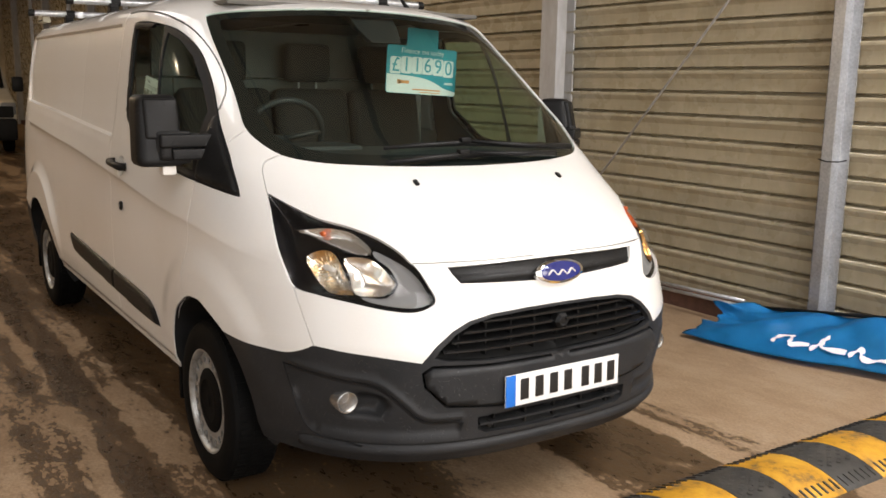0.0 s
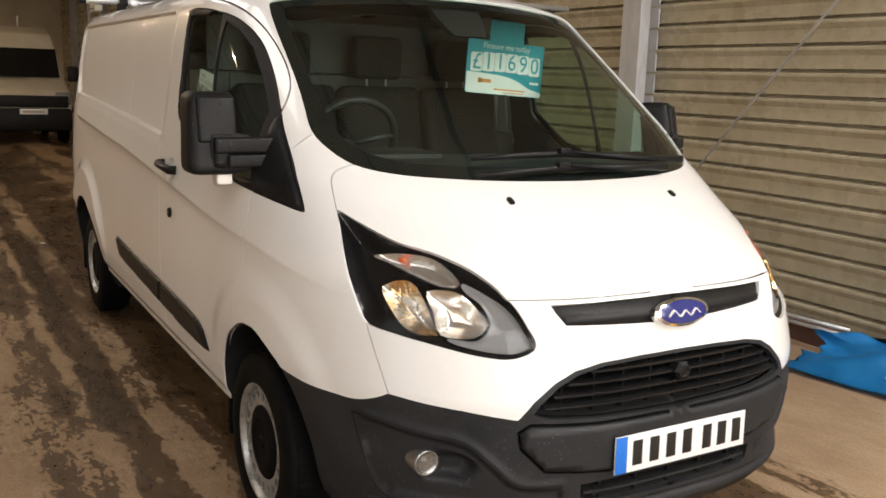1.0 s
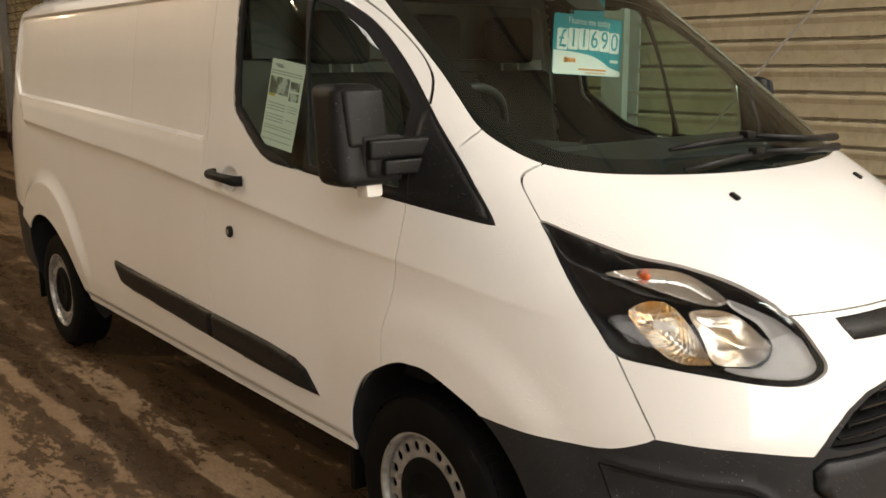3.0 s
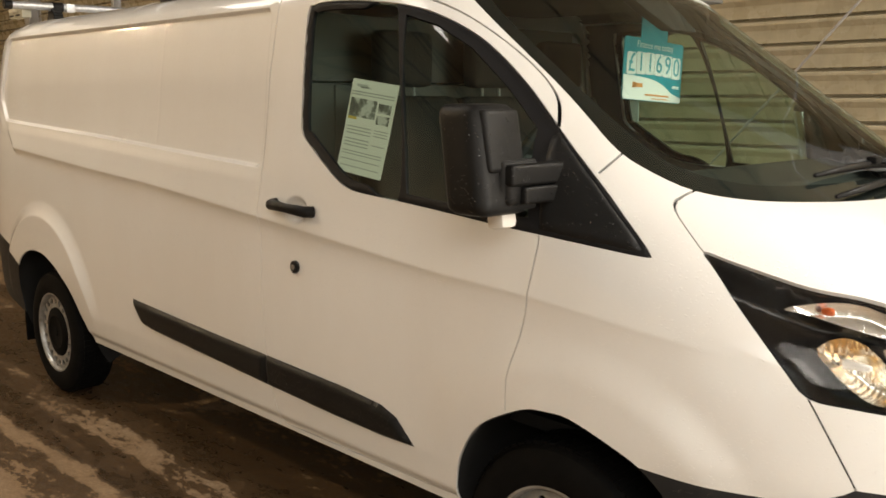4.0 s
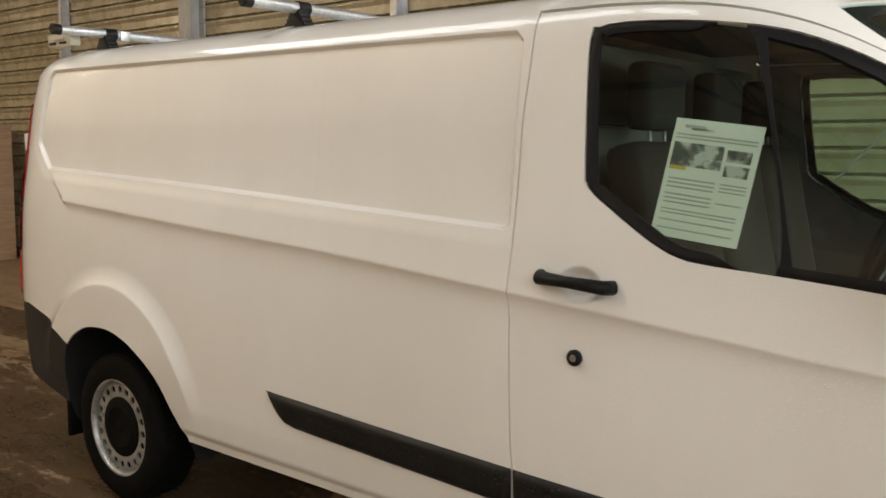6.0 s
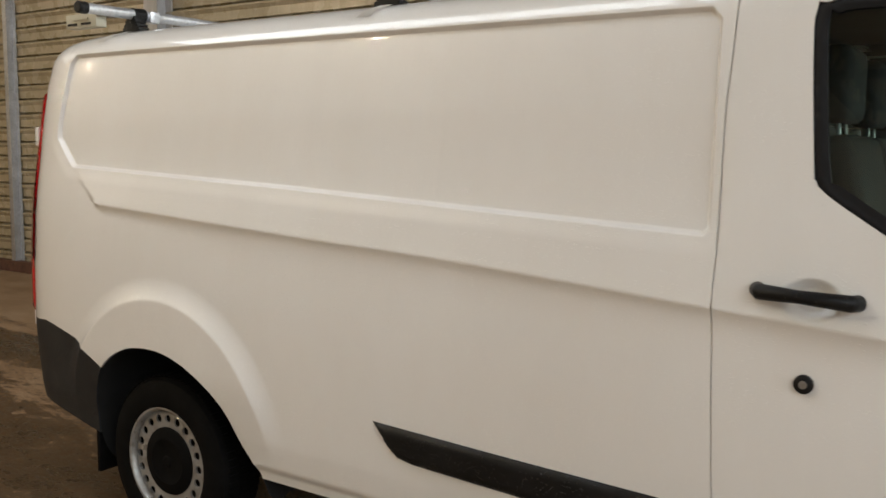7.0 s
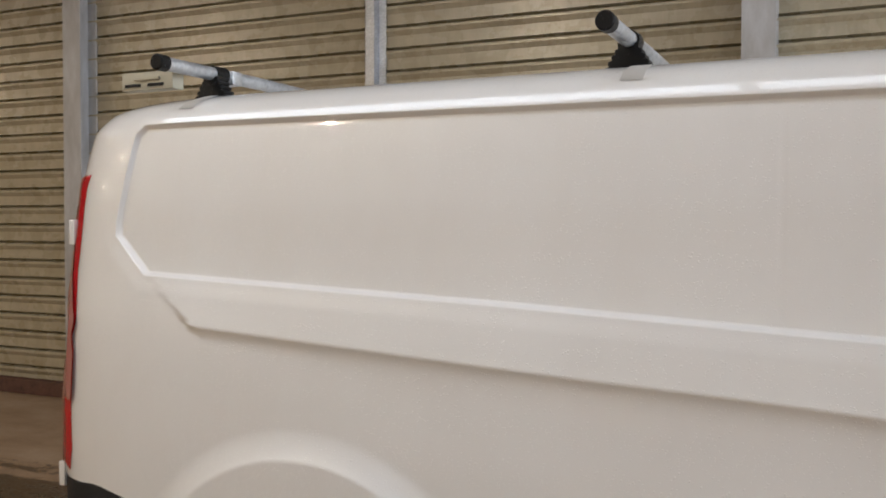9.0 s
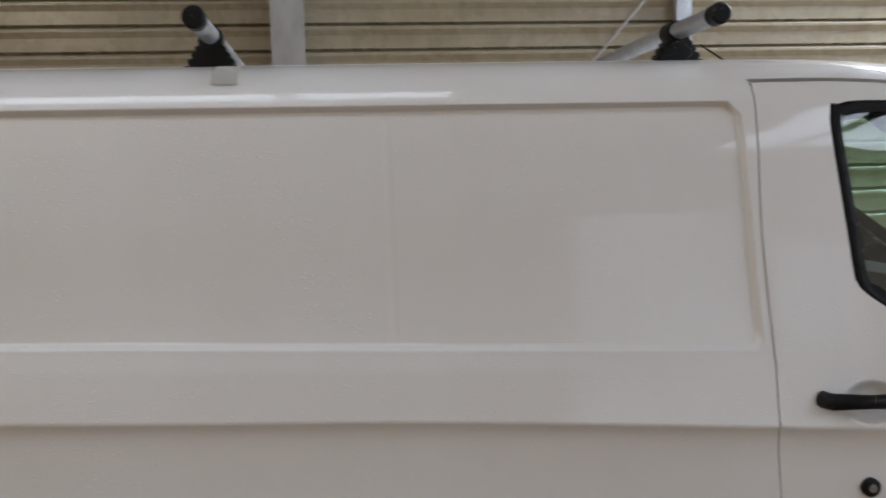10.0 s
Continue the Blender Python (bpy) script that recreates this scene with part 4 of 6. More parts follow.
for edge, deep, finish in ((REFLECT_MAIN, 0.055, FLUTED), (REFLECT_SIDE, 0.05, REFLECTOR)):
    bowl = lambda q, d, deep=deep: -0.018 - deep * (1 - (1 - np.clip(d / 0.055, 0, 1)) ** 2)
    bowls = both_sides(patch(corner_line(edge), bowl, 0.008), "reflector", finish, lamps, "curved chrome reflector")
    # far lamp only: its orange glow is put into the reflector colour
    bowls[1].data.materials[0] = AMBER_GLOW
indicators = both_sides(patch(corner_line(INDICATOR), lambda q, d: -0.014 - 0.025 * (1 - (1 - np.clip(d / 0.02, 0, 1)) ** 2), 0.006), "indicator", SATIN, lamps, "clear indicator")
# amber here likewise paints the far indicator's reflected glow
indicators[1].data.materials[0] = AMBER
GREY_BEZEL = material("grey_bezel", (0.17, 0.17, 0.172), 0.35)
both_sides(patch(corner_line(LIGHT_GUIDE), lambda q, d: -0.020 - 0.006 * smoothstep(0, 0.012, d), 0.010), "bezel", GREY_BEZEL, lamps, "satin grey lamp bezel")
for k, s in enumerate((1, -1)):
    bm = lathe([(0.0, 0.014), (0.008, 0.010), (0.0095, 0.0), (0.007, -0.014)], "X", 16, (0.565, -0.710 * s, 1.052))
    part("indicator_bulb", bm, AMBER, lamps[k], "amber bulb", smooth=True)
    bm = lathe([(0.0, 0.03), (0.007, 0.026), (0.009, 0.0), (0.012, -0.03)], "X", 16, (0.640, -0.720 * s, 0.945))
    part("bulb", bm, PALE, lamps[k], "glass headlamp bulb", smooth=True)
for ob in both_sides(patch(inset(lamp_edge, 0.006), lambda q, d: -0.004 + 0.003 * smoothstep(0, 0.012, d), 0.02), "lens", LENS, lamps, "clear plastic lens with rain drops"):
    ob.visible_shadow = False

# ---- nose: upper bar, badge, grille, plate
def half_patch(edge_half, height, spacing=0.02):
    p, fc, n = patch(edge_half, height, spacing)
    p[np.abs(p[:, 1]) < 2e-3, 1] = 0
    return p, fc, n


p, fc, n = half_patch(strip_half, lambda q, d: -0.012 + 0.014 * np.exp(-((q[:, 1] - 0.925) / 0.012) ** 2) + 0 * d, 0.01)
part("grille_bar", to_bmesh(p, fc, n, 0.01, True), BLACK, van, "black upper grille bar", smooth=True)


def swept(line_z, span, deep, high, lift, rake=0.0, steps=40):
    """A bar that follows the nose from side to side."""
    bm = bmesh.new()
    ring = []
    for y in np.linspace(-span, span, steps):
        q = on_front([y], [line_z])
        pt, nn = skin(q)[0], normals(q)[0]
        if y > 0:
            pt, nn = pt * [1, -1, 1], nn * [1, -1, 1]
        pt = pt + nn * lift
        back = pt - nn * deep
        ring.append([bm.verts.new(v) for v in (pt + [0, 0, high * 0.35], pt - [0, 0, high * 0.35], back - [0, 0, high / 2 - rake], back + [0, 0, high / 2 + rake])])
    for a, b in zip(ring, ring[1:]):
        for j in range(4):
            bm.faces.new((a[j], a[(j + 1) % 4], b[(j + 1) % 4], b[j]))
    bm.faces.new(ring[0])
    bm.faces.new(ring[-1][::-1])
    bmesh.ops.recalc_face_normals(bm, faces=bm.faces)
    return bm


p, fc, n = half_patch(grille_half, lambda q, d: -0.03 - 0.06 * smoothstep(0, 0.03, d), 0.02)
grille = part("grille", to_bmesh(p, fc, n, 0.0, True), DARK, van, "black slatted radiator grille", smooth=True)
for zz, span in ((0.783, 0.32), (0.752, 0.392), (0.721, 0.433), (0.690, 0.462)):
    slat = part("slat", swept(zz, span, 0.052, 0.009, -0.004, 0.012), BLACK, grille)
    part("slat_lip", swept(zz + 0.0022, span - 0.004, 0.006, 0.0045, -0.0015), GLOSS, slat, "glossy front lip")
for y in np.linspace(-0.40, 0.40, 9):
    q0 = on_front([y], [0.72])
    x = skin(q0)[0][0] - 0.042
    h = 0.13 if abs(y) < 0.34 else 0.075
    part("rib", boxes(((0.034, 0.0045, h), (x, y, 0.728 - (0.02 if abs(y) > 0.34 else 0)), 0.002)), BLACK, grille)
bm = lathe([(0.0, 0.010), (0.013, 0.009), (0.016, 0.012), (0.022, 0.011), (0.031, 0.0), (0.031, -0.03)], "X", 6, (0.998, 0.0, 0.752))
part("bonnet_lock", bm, BLACK, grille, "six-sided bonnet lock", smooth=30)
p, fc, n = half_patch(intake_half, lambda q, d: -0.02 - 0.05 * smoothstep(0, 0.02, d), 0.02)
intake = part("lower_intake", to_bmesh(p, fc, n, 0.0, True), DARK, van, "black lower air intake", smooth=True)
part("slat", swept(0.424, 0.325, 0.04, 0.010, -0.004), BUMPER, intake)
for y in (-0.285, 0.285):
    x = skin(on_front([y], [0.425]))[0][0] - 0.012
    part("sensor", lathe([(0.0, 0.006), (0.009, 0.006), (0.012, 0.003), (0.0135, -0.012)], "X", 18, (x, y, 0.418)), BLACK, intake, "small round sensor", smooth=35)
for y in (-0.26, -0.13, 0.0, 0.13, 0.26):
    x = skin(on_front([y], [0.425]))[0][0] - 0.035
    part("rib", boxes(((0.03, 0.008, 0.062), (x, y, 0.427), 0.002)), BLACK, intake)

badge_x = 0.972
bm = lathe([(0.0, 0.012), (0.085, 0.012), (0.098, 0.006), (0.100, -0.012)], "X", 48)
bmesh.ops.scale(bm, vec=(1, 1.08, 0.43), verts=bm.verts)
bmesh.ops.transform(bm, matrix=pose(badge_x, 0, 0.925, 0, -14, 0), verts=bm.verts)
badge = part("badge", bm, CHROME, van, "oval badge with a bright rim", smooth=35)
bm = lathe([(0.0, 0.0165), (0.076, 0.0155), (0.084, 0.012)], "X", 48)
bmesh.ops.scale(bm, vec=(1, 1.08, 0.42), verts=bm.verts)
bmesh.ops.transform(bm, matrix=pose(badge_x, 0, 0.925, 0, -14, 0), verts=bm.verts)
part("badge_face", bm, BLUE, badge, "dark blue enamel oval", smooth=35)
bm = bmesh.new()
swirl_line = curve_through([(-0.062, -0.006), (-0.040, 0.010), (-0.018, -0.008), (0.004, 0.007), (0.024, -0.008), (0.044, 0.009), (0.062, -0.004)], False, 0.004)
rod(bm, [(0.0, y, z) for y, z in swirl_line], [0.0030 + 0.0010 * math.sin(k * 0.5) for k in range(len(swirl_line))], 6)
bmesh.ops.transform(bm, matrix=pose(badge_x + 0.0165, 0, 0.925, 0, -14, 0), verts=bm.verts)
part("badge_mark", bm, PALE, badge, "pale flowing stroke on the badge", smooth=True)

plate_m = pose(1.022, 0, 0.541, 0, -1.5, 0)
bm = boxes(((0.005, 0.52, 0.111), (0, 0, 0), 0.0015))
bmesh.ops.transform(bm, matrix=plate_m, verts=bm.verts)
plate = part("number_plate", bm, PLATE, van, "white number plate with dark bars")
bm = boxes(((0.002, 0.042, 0.109), (0.003, -0.2385, 0), 0.0005))
bmesh.ops.transform(bm, matrix=plate_m, verts=bm.verts)
part("blue_band", bm, PLATE_BLUE, plate, "blue band")
for y in (-0.178, -0.113, -0.048, 0.017, 0.098, 0.160, 0.222):
    bm = boxes(((0.0016, 0.036, 0.074), (0.0032, y, 0), 0.0005))
    bmesh.ops.transform(bm, matrix=plate_m, verts=bm.verts)
    part("bar", bm, INK, plate)

FOG = material("satin_lamp_bowl", (0.30, 0.30, 0.30), 0.25, 0.8)
for s in (1, -1):
    fog = part("fog_lamp", lathe([(0.0, 0.004), (0.022, 0.004), (0.032, 0.006), (0.036, 0.010), (0.039, 0.004), (0.040, -0.05)], "X", 28, (0.768, -0.728 * s, 0.515)), FOG, van, "small round fog lamp", smooth=True)
    ob = part("lens", lathe([(0.0, 0.018), (0.018, 0.015), (0.028, 0.010), (0.034, 0.004)], "X", 28, (0.768, -0.728 * s, 0.515)), LENS, fog, smooth=True)
    ob.visible_shadow = False

# ---- bonnet washers, wipers, aerial
for s in (1, -1):
    q0 = on_front([0.335], [1.207])
    p0, n0 = skin(q0)[0], normals(q0)[0]
    bm = boxes(((0.030, 0.016, 0.012), (0, 0, 0.003), 0.004))
    turn = Matrix.Rotation(radians(28), 4, "Y")
    bmesh.ops.transform(bm, matrix=Matrix.Translation((p0[0], p0[1] * s, p0[2])) @ turn, verts=bm.verts)
    part("washer_jet", bm, BLACK, van, "small black washer jet")


def on_glass(y, z, h):
    q0 = on_front([y], [z])
    p0, n0 = skin(q0)[0], normals(q0)[0]
    if y > 0:
        p0, n0 = p0 * [1, -1, 1], n0 * [1, -1, 1]
    return Vector(p0 + n0 * h)


for blade, arm in ((((-0.39, 1.262), (-0.22, 1.272), (-0.05, 1.280), (0.10, 1.280), (0.25, 1.274)), ((-0.05, 1.280), (0.2, 1.262), (0.40, 1.258))),
                   (((-0.36, 1.310), (-0.2, 1.318), (0.0, 1.322), (0.16, 1.314), (0.31, 1.299)), ((0.0, 1.322), (0.30, 1.290), (0.555, 1.278)))):
    wiper = part("wiper", rod(bmesh.new(), [on_glass(y, z, 0.014) for y, z in blade], [0.006, 0.010, 0.012, 0.010, 0.006], 8), BLACK, van, "black flat-blade wiper", smooth=True)
    part("wiper_arm", rod(bmesh.new(), [on_glass(y, z, 0.034 if k else 0.026) for k, (y, z) in enumerate(arm)], [0.007, 0.010, 0.014], 8), BLACK, wiper, smooth=True)
    part("wiper_clip", boxes(((0.03, 0.045, 0.02), on_glass(*arm[0], 0.028), 0.005)), BLACK, wiper)
aerial = part("aerial", rod(bmesh.new(), [(-0.62, 0.33, 1.925), (-0.70, 0.33, 1.99), (-0.92, 0.33, 2.13)], [0.012, 0.006, 0.003], 8), BLACK, van, "thin black roof aerial", smooth=True)

# ---- cab lining behind the panels
trim = (body_faces | (alive & is_door)) & (cp[:, 0] > -1.27) & (cp[:, 0] < 0.28) & (cp[:, 2] > 0.70)
trim_p = skin_p - skin_n * 0.030
part("cab_trim", to_bmesh(trim_p, f[trim], skin_n, 0.0, True), TRIM, van, "dark grey plastic cab lining", smooth=True)

# ---- door furniture and mirrors
for k, s in enumerate((1, -1)):
    y0 = -0.990 * s
    handle = part("door_handle", rod(bmesh.new(), [(-1.196, y0 + 0.018 * s, 1.170), (-1.187, y0 - 0.008 * s, 1.169), (-1.10, y0 - 0.016 * s, 1.166), (-0.995, y0 - 0.008 * s, 1.160), (-0.984, y0 + 0.018 * s, 1.159)], [0.019, 0.019, 0.0155, 0.019, 0.019], 12), BLACK, doors[k], "black door handle", smooth=True)
    lock = part("lock", lathe([(0.0, -0.004 * s), (0.016, -0.004 * s), (0.0215, 0.0), (0.0215, 0.012 * s)], "Y", 24, (-1.085, -0.984 * s, 0.967)), BLACK, doors[k], "black lock surround", smooth=40)
    part("key_barrel", lathe([(0.0, -0.006 * s), (0.009, -0.006 * s), (0.010, 0.0)], "Y", 16, (-1.085, -0.984 * s, 0.967)), STEEL, lock, smooth=40)

    bm = box(bmesh.new(), (0.125, 0.180, 0.268), (0, 0, 0), 0.036, None, 4)
    for v in bm.verts:
        t = (v.co.z + 0.134) / 0.268
        v.co.x += 0.050 * (0.5 - t) + (0.015 if v.co.x > 0 else 0) * (1 - (v.co.y / 0.1) ** 2)
        v.co.y *= 0.86 + 0.17 * (1 - t)
    mirror = part("mirror", bm, BLACK, van, "large black wing mirror beaded with rain" if s == 1 else "black wing mirror partly folded back", smooth=50)
    glass = boxes(((0.005, 0.13, 0.20), (-0.0615, 0, 0.003), 0.002))
    for v in glass.verts:
        v.co.x += 0.050 * (0.5 - (v.co.z + 0.134) / 0.268)
    part("mirror_glass", glass, CHROME, mirror, "mirror glass")
    part("mirror_indicator", boxes(((0.055, 0.056, 0.060), (0.042, 0.030 * s, -0.142), 0.014, Matrix.Rotation(radians(-8), 3, "Y"))), PALE, mirror, "clear side indicator")
    bm = box(bmesh.new(), (0.030, 0.128, 0.150), (0.060, 0.006 * s, 0.046), 0.012, None, 3)
    for v in bm.verts:
        v.co.x += 0.050 * (0.5 - (v.co.z + 0.134) / 0.268) + 0.012 * (1 - ((v.co.y - 0.006 * s) / 0.09) ** 2)
    part("mirror_cap", bm, BLACK, mirror, "raised cap beaded with rain", smooth=50)
    # A proud dark slab draws the shade of the gap round the arm.
    part("arm_shade_slab", box(bmesh.new(), (0.030, 0.130, 0.125), (0.078, 0.044 * s, -0.062), 0.014, None, 3), DARK, mirror, "dark slab drawing the shade of the gap round the arm", smooth=40)
    bm = bmesh.new()
    box(bm, (0.062, 0.200, 0.052), (0.086, 0.086 * s, -0.036), 0.010, None, 3)
    box(bm, (0.062, 0.156, 0.042), (0.090, 0.108 * s, -0.086), 0.008, None, 3)
    box(bm, (0.050, 0.060, 0.100), (0.080, 0.016 * s, -0.062), 0.022, None, 4)
    part("mirror_arm", bm, BLACK, mirror, "stepped black arm", smooth=40)
    mirror.matrix_world = pose(-0.165, -1.060, 1.372) if s == 1 else pose(-0.215, 0.985, 1.365, 0, 0, 40)

# ---- wheels


def wheel(x, y, s, label):
    """s: 1 on the driver's side, whose outer face looks to -y."""
    w = part("wheel", lathe([(0.225, -0.085), (0.218, -0.100), (0.228, -0.104), (0.262, -0.1075), (0.300, -0.104), (0.322, -0.092), (0.333, -0.072), (0.3355, -0.04), (0.336, 0.0), (0.3355, 0.04), (0.333, 0.072), (0.322, 0.092), (0.290, 0.105), (0.225, 0.10)], "Y", 72), RUBBER, van, label, smooth=30)
    parts = []
    bm = bmesh.new()
    for j in range(72):
        for row, yy in enumerate((-0.055, 0.0, 0.055)):
            a = 2 * math.pi * (j + 0.5 * (row % 2)) / 72
            box(bm, (0.006, 0.042, 0.019), (0.3355 * math.cos(a), yy, 0.3355 * math.sin(a)), 0, Matrix.Rotation(-a, 3, "Y"))
    parts.append(part("tread", bm, RUBBER, w, smooth=False))
    bm = lathe([(0.200, -0.062), (0.204, -0.076), (0.207, -0.094), (0.212, -0.1), (0.219, -0.101), (0.2195, -0.09)], "Y", 72)
    parts.append(part("rim", bm, STEEL, w, "silver painted steel rim", smooth=35))
    # pierced disc
    holes = [np.array([(0.172 * math.cos(a0) + 0.0165 * math.cos(t), 0.172 * math.sin(a0) + 0.0165 * math.sin(t)) for t in np.linspace(0, 2 * math.pi, 12, endpoint=False)]) for a0 in np.arange(20) * 2 * math.pi / 20]
    ring = lambda r, n: np.array([(r * math.cos(t), r * math.sin(t)) for t in np.linspace(0, 2 * math.pi, n, endpoint=False)])
    mids = np.concatenate([ring(0.125, 60), ring(0.148, 60), ring(0.19, 80)])
    dq, df = sheet([(ring(0.204, 72), True), (ring(0.10, 48), True)] + [(h, True) for h in holes], mids)
    dc = dq[df].mean(1)
    ok = (np.hypot(*dc.T) > 0.1) & (np.hypot(*dc.T) < 0.204)
    for h in holes:
        ok &= ~inside(dc, h)
    r = np.hypot(*dq.T)
    depth = -0.070 - 0.014 * smoothstep(0.202, 0.190, r) + 0.008 * smoothstep(0.155, 0.125, r)
    dp = np.stack([dq[:, 0], depth, dq[:, 1]], -1)
    parts.append(part("wheel_disc", to_bmesh(dp, df[ok], np.tile([0, -1.0, 0], (len(dp), 1)), 0.008), STEEL, w, "silver disc with a ring of holes", smooth=True))
    parts.append(part("hub_cap", lathe([(0.0, -0.094), (0.02, -0.094), (0.024, -0.091), (0.085, -0.090), (0.09, -0.093), (0.118, -0.090), (0.134, -0.084), (0.139, -0.070)], "Y", 48), RUBBER, w, "round black hub cap", smooth=35))
    parts.append(part("drum", lathe([(0.0, -0.02), (0.19, -0.02), (0.19, 0.06)], "Y", 32), DARK, w, smooth=35))
    w.matrix_world = Matrix.Translation((x, y, 0.339 * 0.945)) @ (Matrix() if s == 1 else Matrix.Rotation(math.pi, 4, "Z")) @ Matrix.Scale(0.945, 4)
    return w


for x, s in ((0.0, 1), (0.0, -1), (-3.3, 1), (-3.3, -1)):
    wheel(x, -0.858 * s, s, "wheel with black tyre and pierced silver rim")

# ---- wheel housings, underside, mud flaps
for arch in (arch_f, arch_r):
    for s in (1, -1):
        bm = bmesh.new()
        edge = skin(arch) + normals(arch) * (relief(arch)[:, None] - 0.004)
        centre = np.array([edge[:, 0].mean(), 0, 0.34])
        pull = (centre - edge) * [1, 0, 1]
        edge += 0.004 * pull / np.linalg.norm(pull, axis=1)[:, None]
        edge[:, 2] = np.maximum(edge[:, 2], 0.25)
        out = [bm.verts.new((x, y * s, z)) for x, y, z in edge]
        mid = [bm.verts.new((x, (y + 0.06) * s, z + 0.03)) for x, y, z in edge]
        inn = [bm.verts.new((x, -0.55 * s, z + 0.03)) for x, y, z in edge]
        for a, b in ((out, mid), (mid, inn)):
            for j in range(len(a) - 1):
                bm.faces.new((a[j], a[j + 1], b[j + 1], b[j]))
        bm.faces.new(inn)
        part("wheel_housing", bm, DARK, van, "black plastic wheel housing", smooth=40)
part("underbody", boxes(((5.0, 1.08, 0.24), (-1.75, 0, 0.40), 0.02), ((2.35, 1.78, 0.05), (-1.57, 0, 0.385), 0.01), ((0.45, 1.1, 0.05), (0.50, 0, 0.34), 0.02)), DARK, van, "dark underbody")
for s in (1, -1):
    part("mud_flap", boxes(((0.02, 0.20, 0.34), (-3.70, -0.855 * s, 0.37), 0.008)), RUBBER, van, "black rubber mud flap")
    part("mud_flap", boxes(((0.03, 0.16, 0.16), (-0.385, -0.86 * s, 0.29), 0.01)), RUBBER, van, "small black mud flap")

# ---- rear lamps and hinges
tail_edge = np.concatenate([on_side([-4.150, -4.172, -4.176, -4.17, -4.16, -4.15, -4.165], [1.70, 1.66, 1.45, 1.2, 1.0, 0.86, 0.79]), [[float(far_end(0.79)) - 1.03, 0.79], [float(far_end(1.66)) - 1.0, 1.70]]])
tail_edge = np.concatenate([straight(tail_edge, True, 0.02)])
both_sides(patch(tail_edge, lambda q, d: 0.001 + 0.010 * np.sqrt(np.clip(d / 0.015, 0, 1)), 0.02), "rear_lamp", RED, van, "tall narrow red rear lamp")
PINK = material("pale_lamp_lens", (0.50, 0.20, 0.17), 0.15, coat=1.0)
lens_edge = tail_edge[(tail_edge[:, 1] > 0.98) & (tail_edge[:, 1] < 1.62)]
lens_edge = lens_edge + (tail_edge.mean(0) - lens_edge) * [0.22, 0.04]
both_sides(patch(lens_edge, lambda q, d: 0.0125 + 0 * d, 0.02), "lamp_lens", PINK, van, "pale clear lens in the rear lamp")
for s in (1, -1):
    for z, x in ((0.745, -4.285), (1.52, -4.232)):
        part("rear_hinge", boxes(((0.026, 0.036, 0.080), (x, -0.815 * s, z), 0.005)), WHITE, van, "white door hinge")

# ---- roof bars
TAPE = material("clear_tape", (0.50, 0.485, 0.455), 0.6)
CHANNEL = material("cream_channel_paint", (0.42, 0.40, 0.31), 0.5)
for x, n in ((-1.386, 0), (-2.510, 1), (-3.830, 2)):
    bar = part("roof_bar", rod(bmesh.new(), [(x, -0.868, 2.018), (x, -0.4, 2.024), (x, 0.4, 2.024), (x, 0.868, 2.018)], 0.021, 16), GALV, van, "galvanised tube roof bar", smooth=40)
    for s in (1, -1):
        part("end_cap", lathe([(0.0, -0.024 * s), (0.020, -0.024 * s), (0.024, -0.020 * s), (0.024, 0.016 * s)], "Y", 20, (x, -0.872 * s, 2.018)), BLACK, bar, "black end cap", smooth=40)
        half = [(0.061, 1.940), (0.061, 1.950), (0.048, 1.953), (0.053, 1.956), (0.052, 1.966), (0.040, 1.969), (0.044, 1.972), (0.043, 1.981), (0.032, 1.984), (0.035, 1.987), (0.034, 1.995), (0.026, 1.998), (0.028, 2.012)]
        bm = extrude_outline([(x + a, b) for a, b in half] + [(x - a, b) for a, b in half[::-1]], 0.052, "XZ", -0.625 * s - 0.026, 0.0015)
        part("clamp", bm, BLACK, bar, "black ridged foot", smooth=40)
        part("clamp_ring", rod(bmesh.new(), [(x, -0.640 * s, 2.020), (x, -0.585 * s, 2.022)], 0.027, 16), BLACK, bar, "black clamp ring", smooth=40)
        for dx in (-0.014, 0.014):
            part("bolt", lathe([(0.0, -0.009 * s), (0.007, -0.008 * s), (0.008, 0.0)], "Y", 10, (x + dx, -0.642 * s, 1.992)), STEEL, bar, smooth=40)
    if n:
        edge = on_side(*np.array([(x + a, z) for a, z in straight([(0.02, 1.885), (0.075, 1.885), (0.075, 1.938), (0.02, 1.938)], True, 0.02)]).T)
        part("tape", to_bmesh(*patch(edge, lambda q, d: 0.003 + 0 * d, 0.012), 0.0), TAPE, van, "strip of clear grey tape by the roof bar", True)
    if n == 2:
        bm = bmesh.new()
        box(bm, (0.05, 0.05, 0.045), (x, -0.545, 2.018), 0.004)
        part("bracket", bm, GALV, bar, "galvanised bracket")
        bm = boxes(((0.20, 0.05, 0.055), (-3.955, -0.77, 1.985), 0.004), ((0.10, 0.006, 0.010), (-3.955, -0.797, 1.992), 0.001))
        stop = part("ladder_stop", bm, CHANNEL, bar, "cream painted steel channel")
        for dx in (-0.055, 0.035):
            part("slot", boxes(((0.062, 0.003, 0.009), (-3.955 + dx, -0.7965, 1.972), 0.001)), DARK, stop, "narrow dark slot")

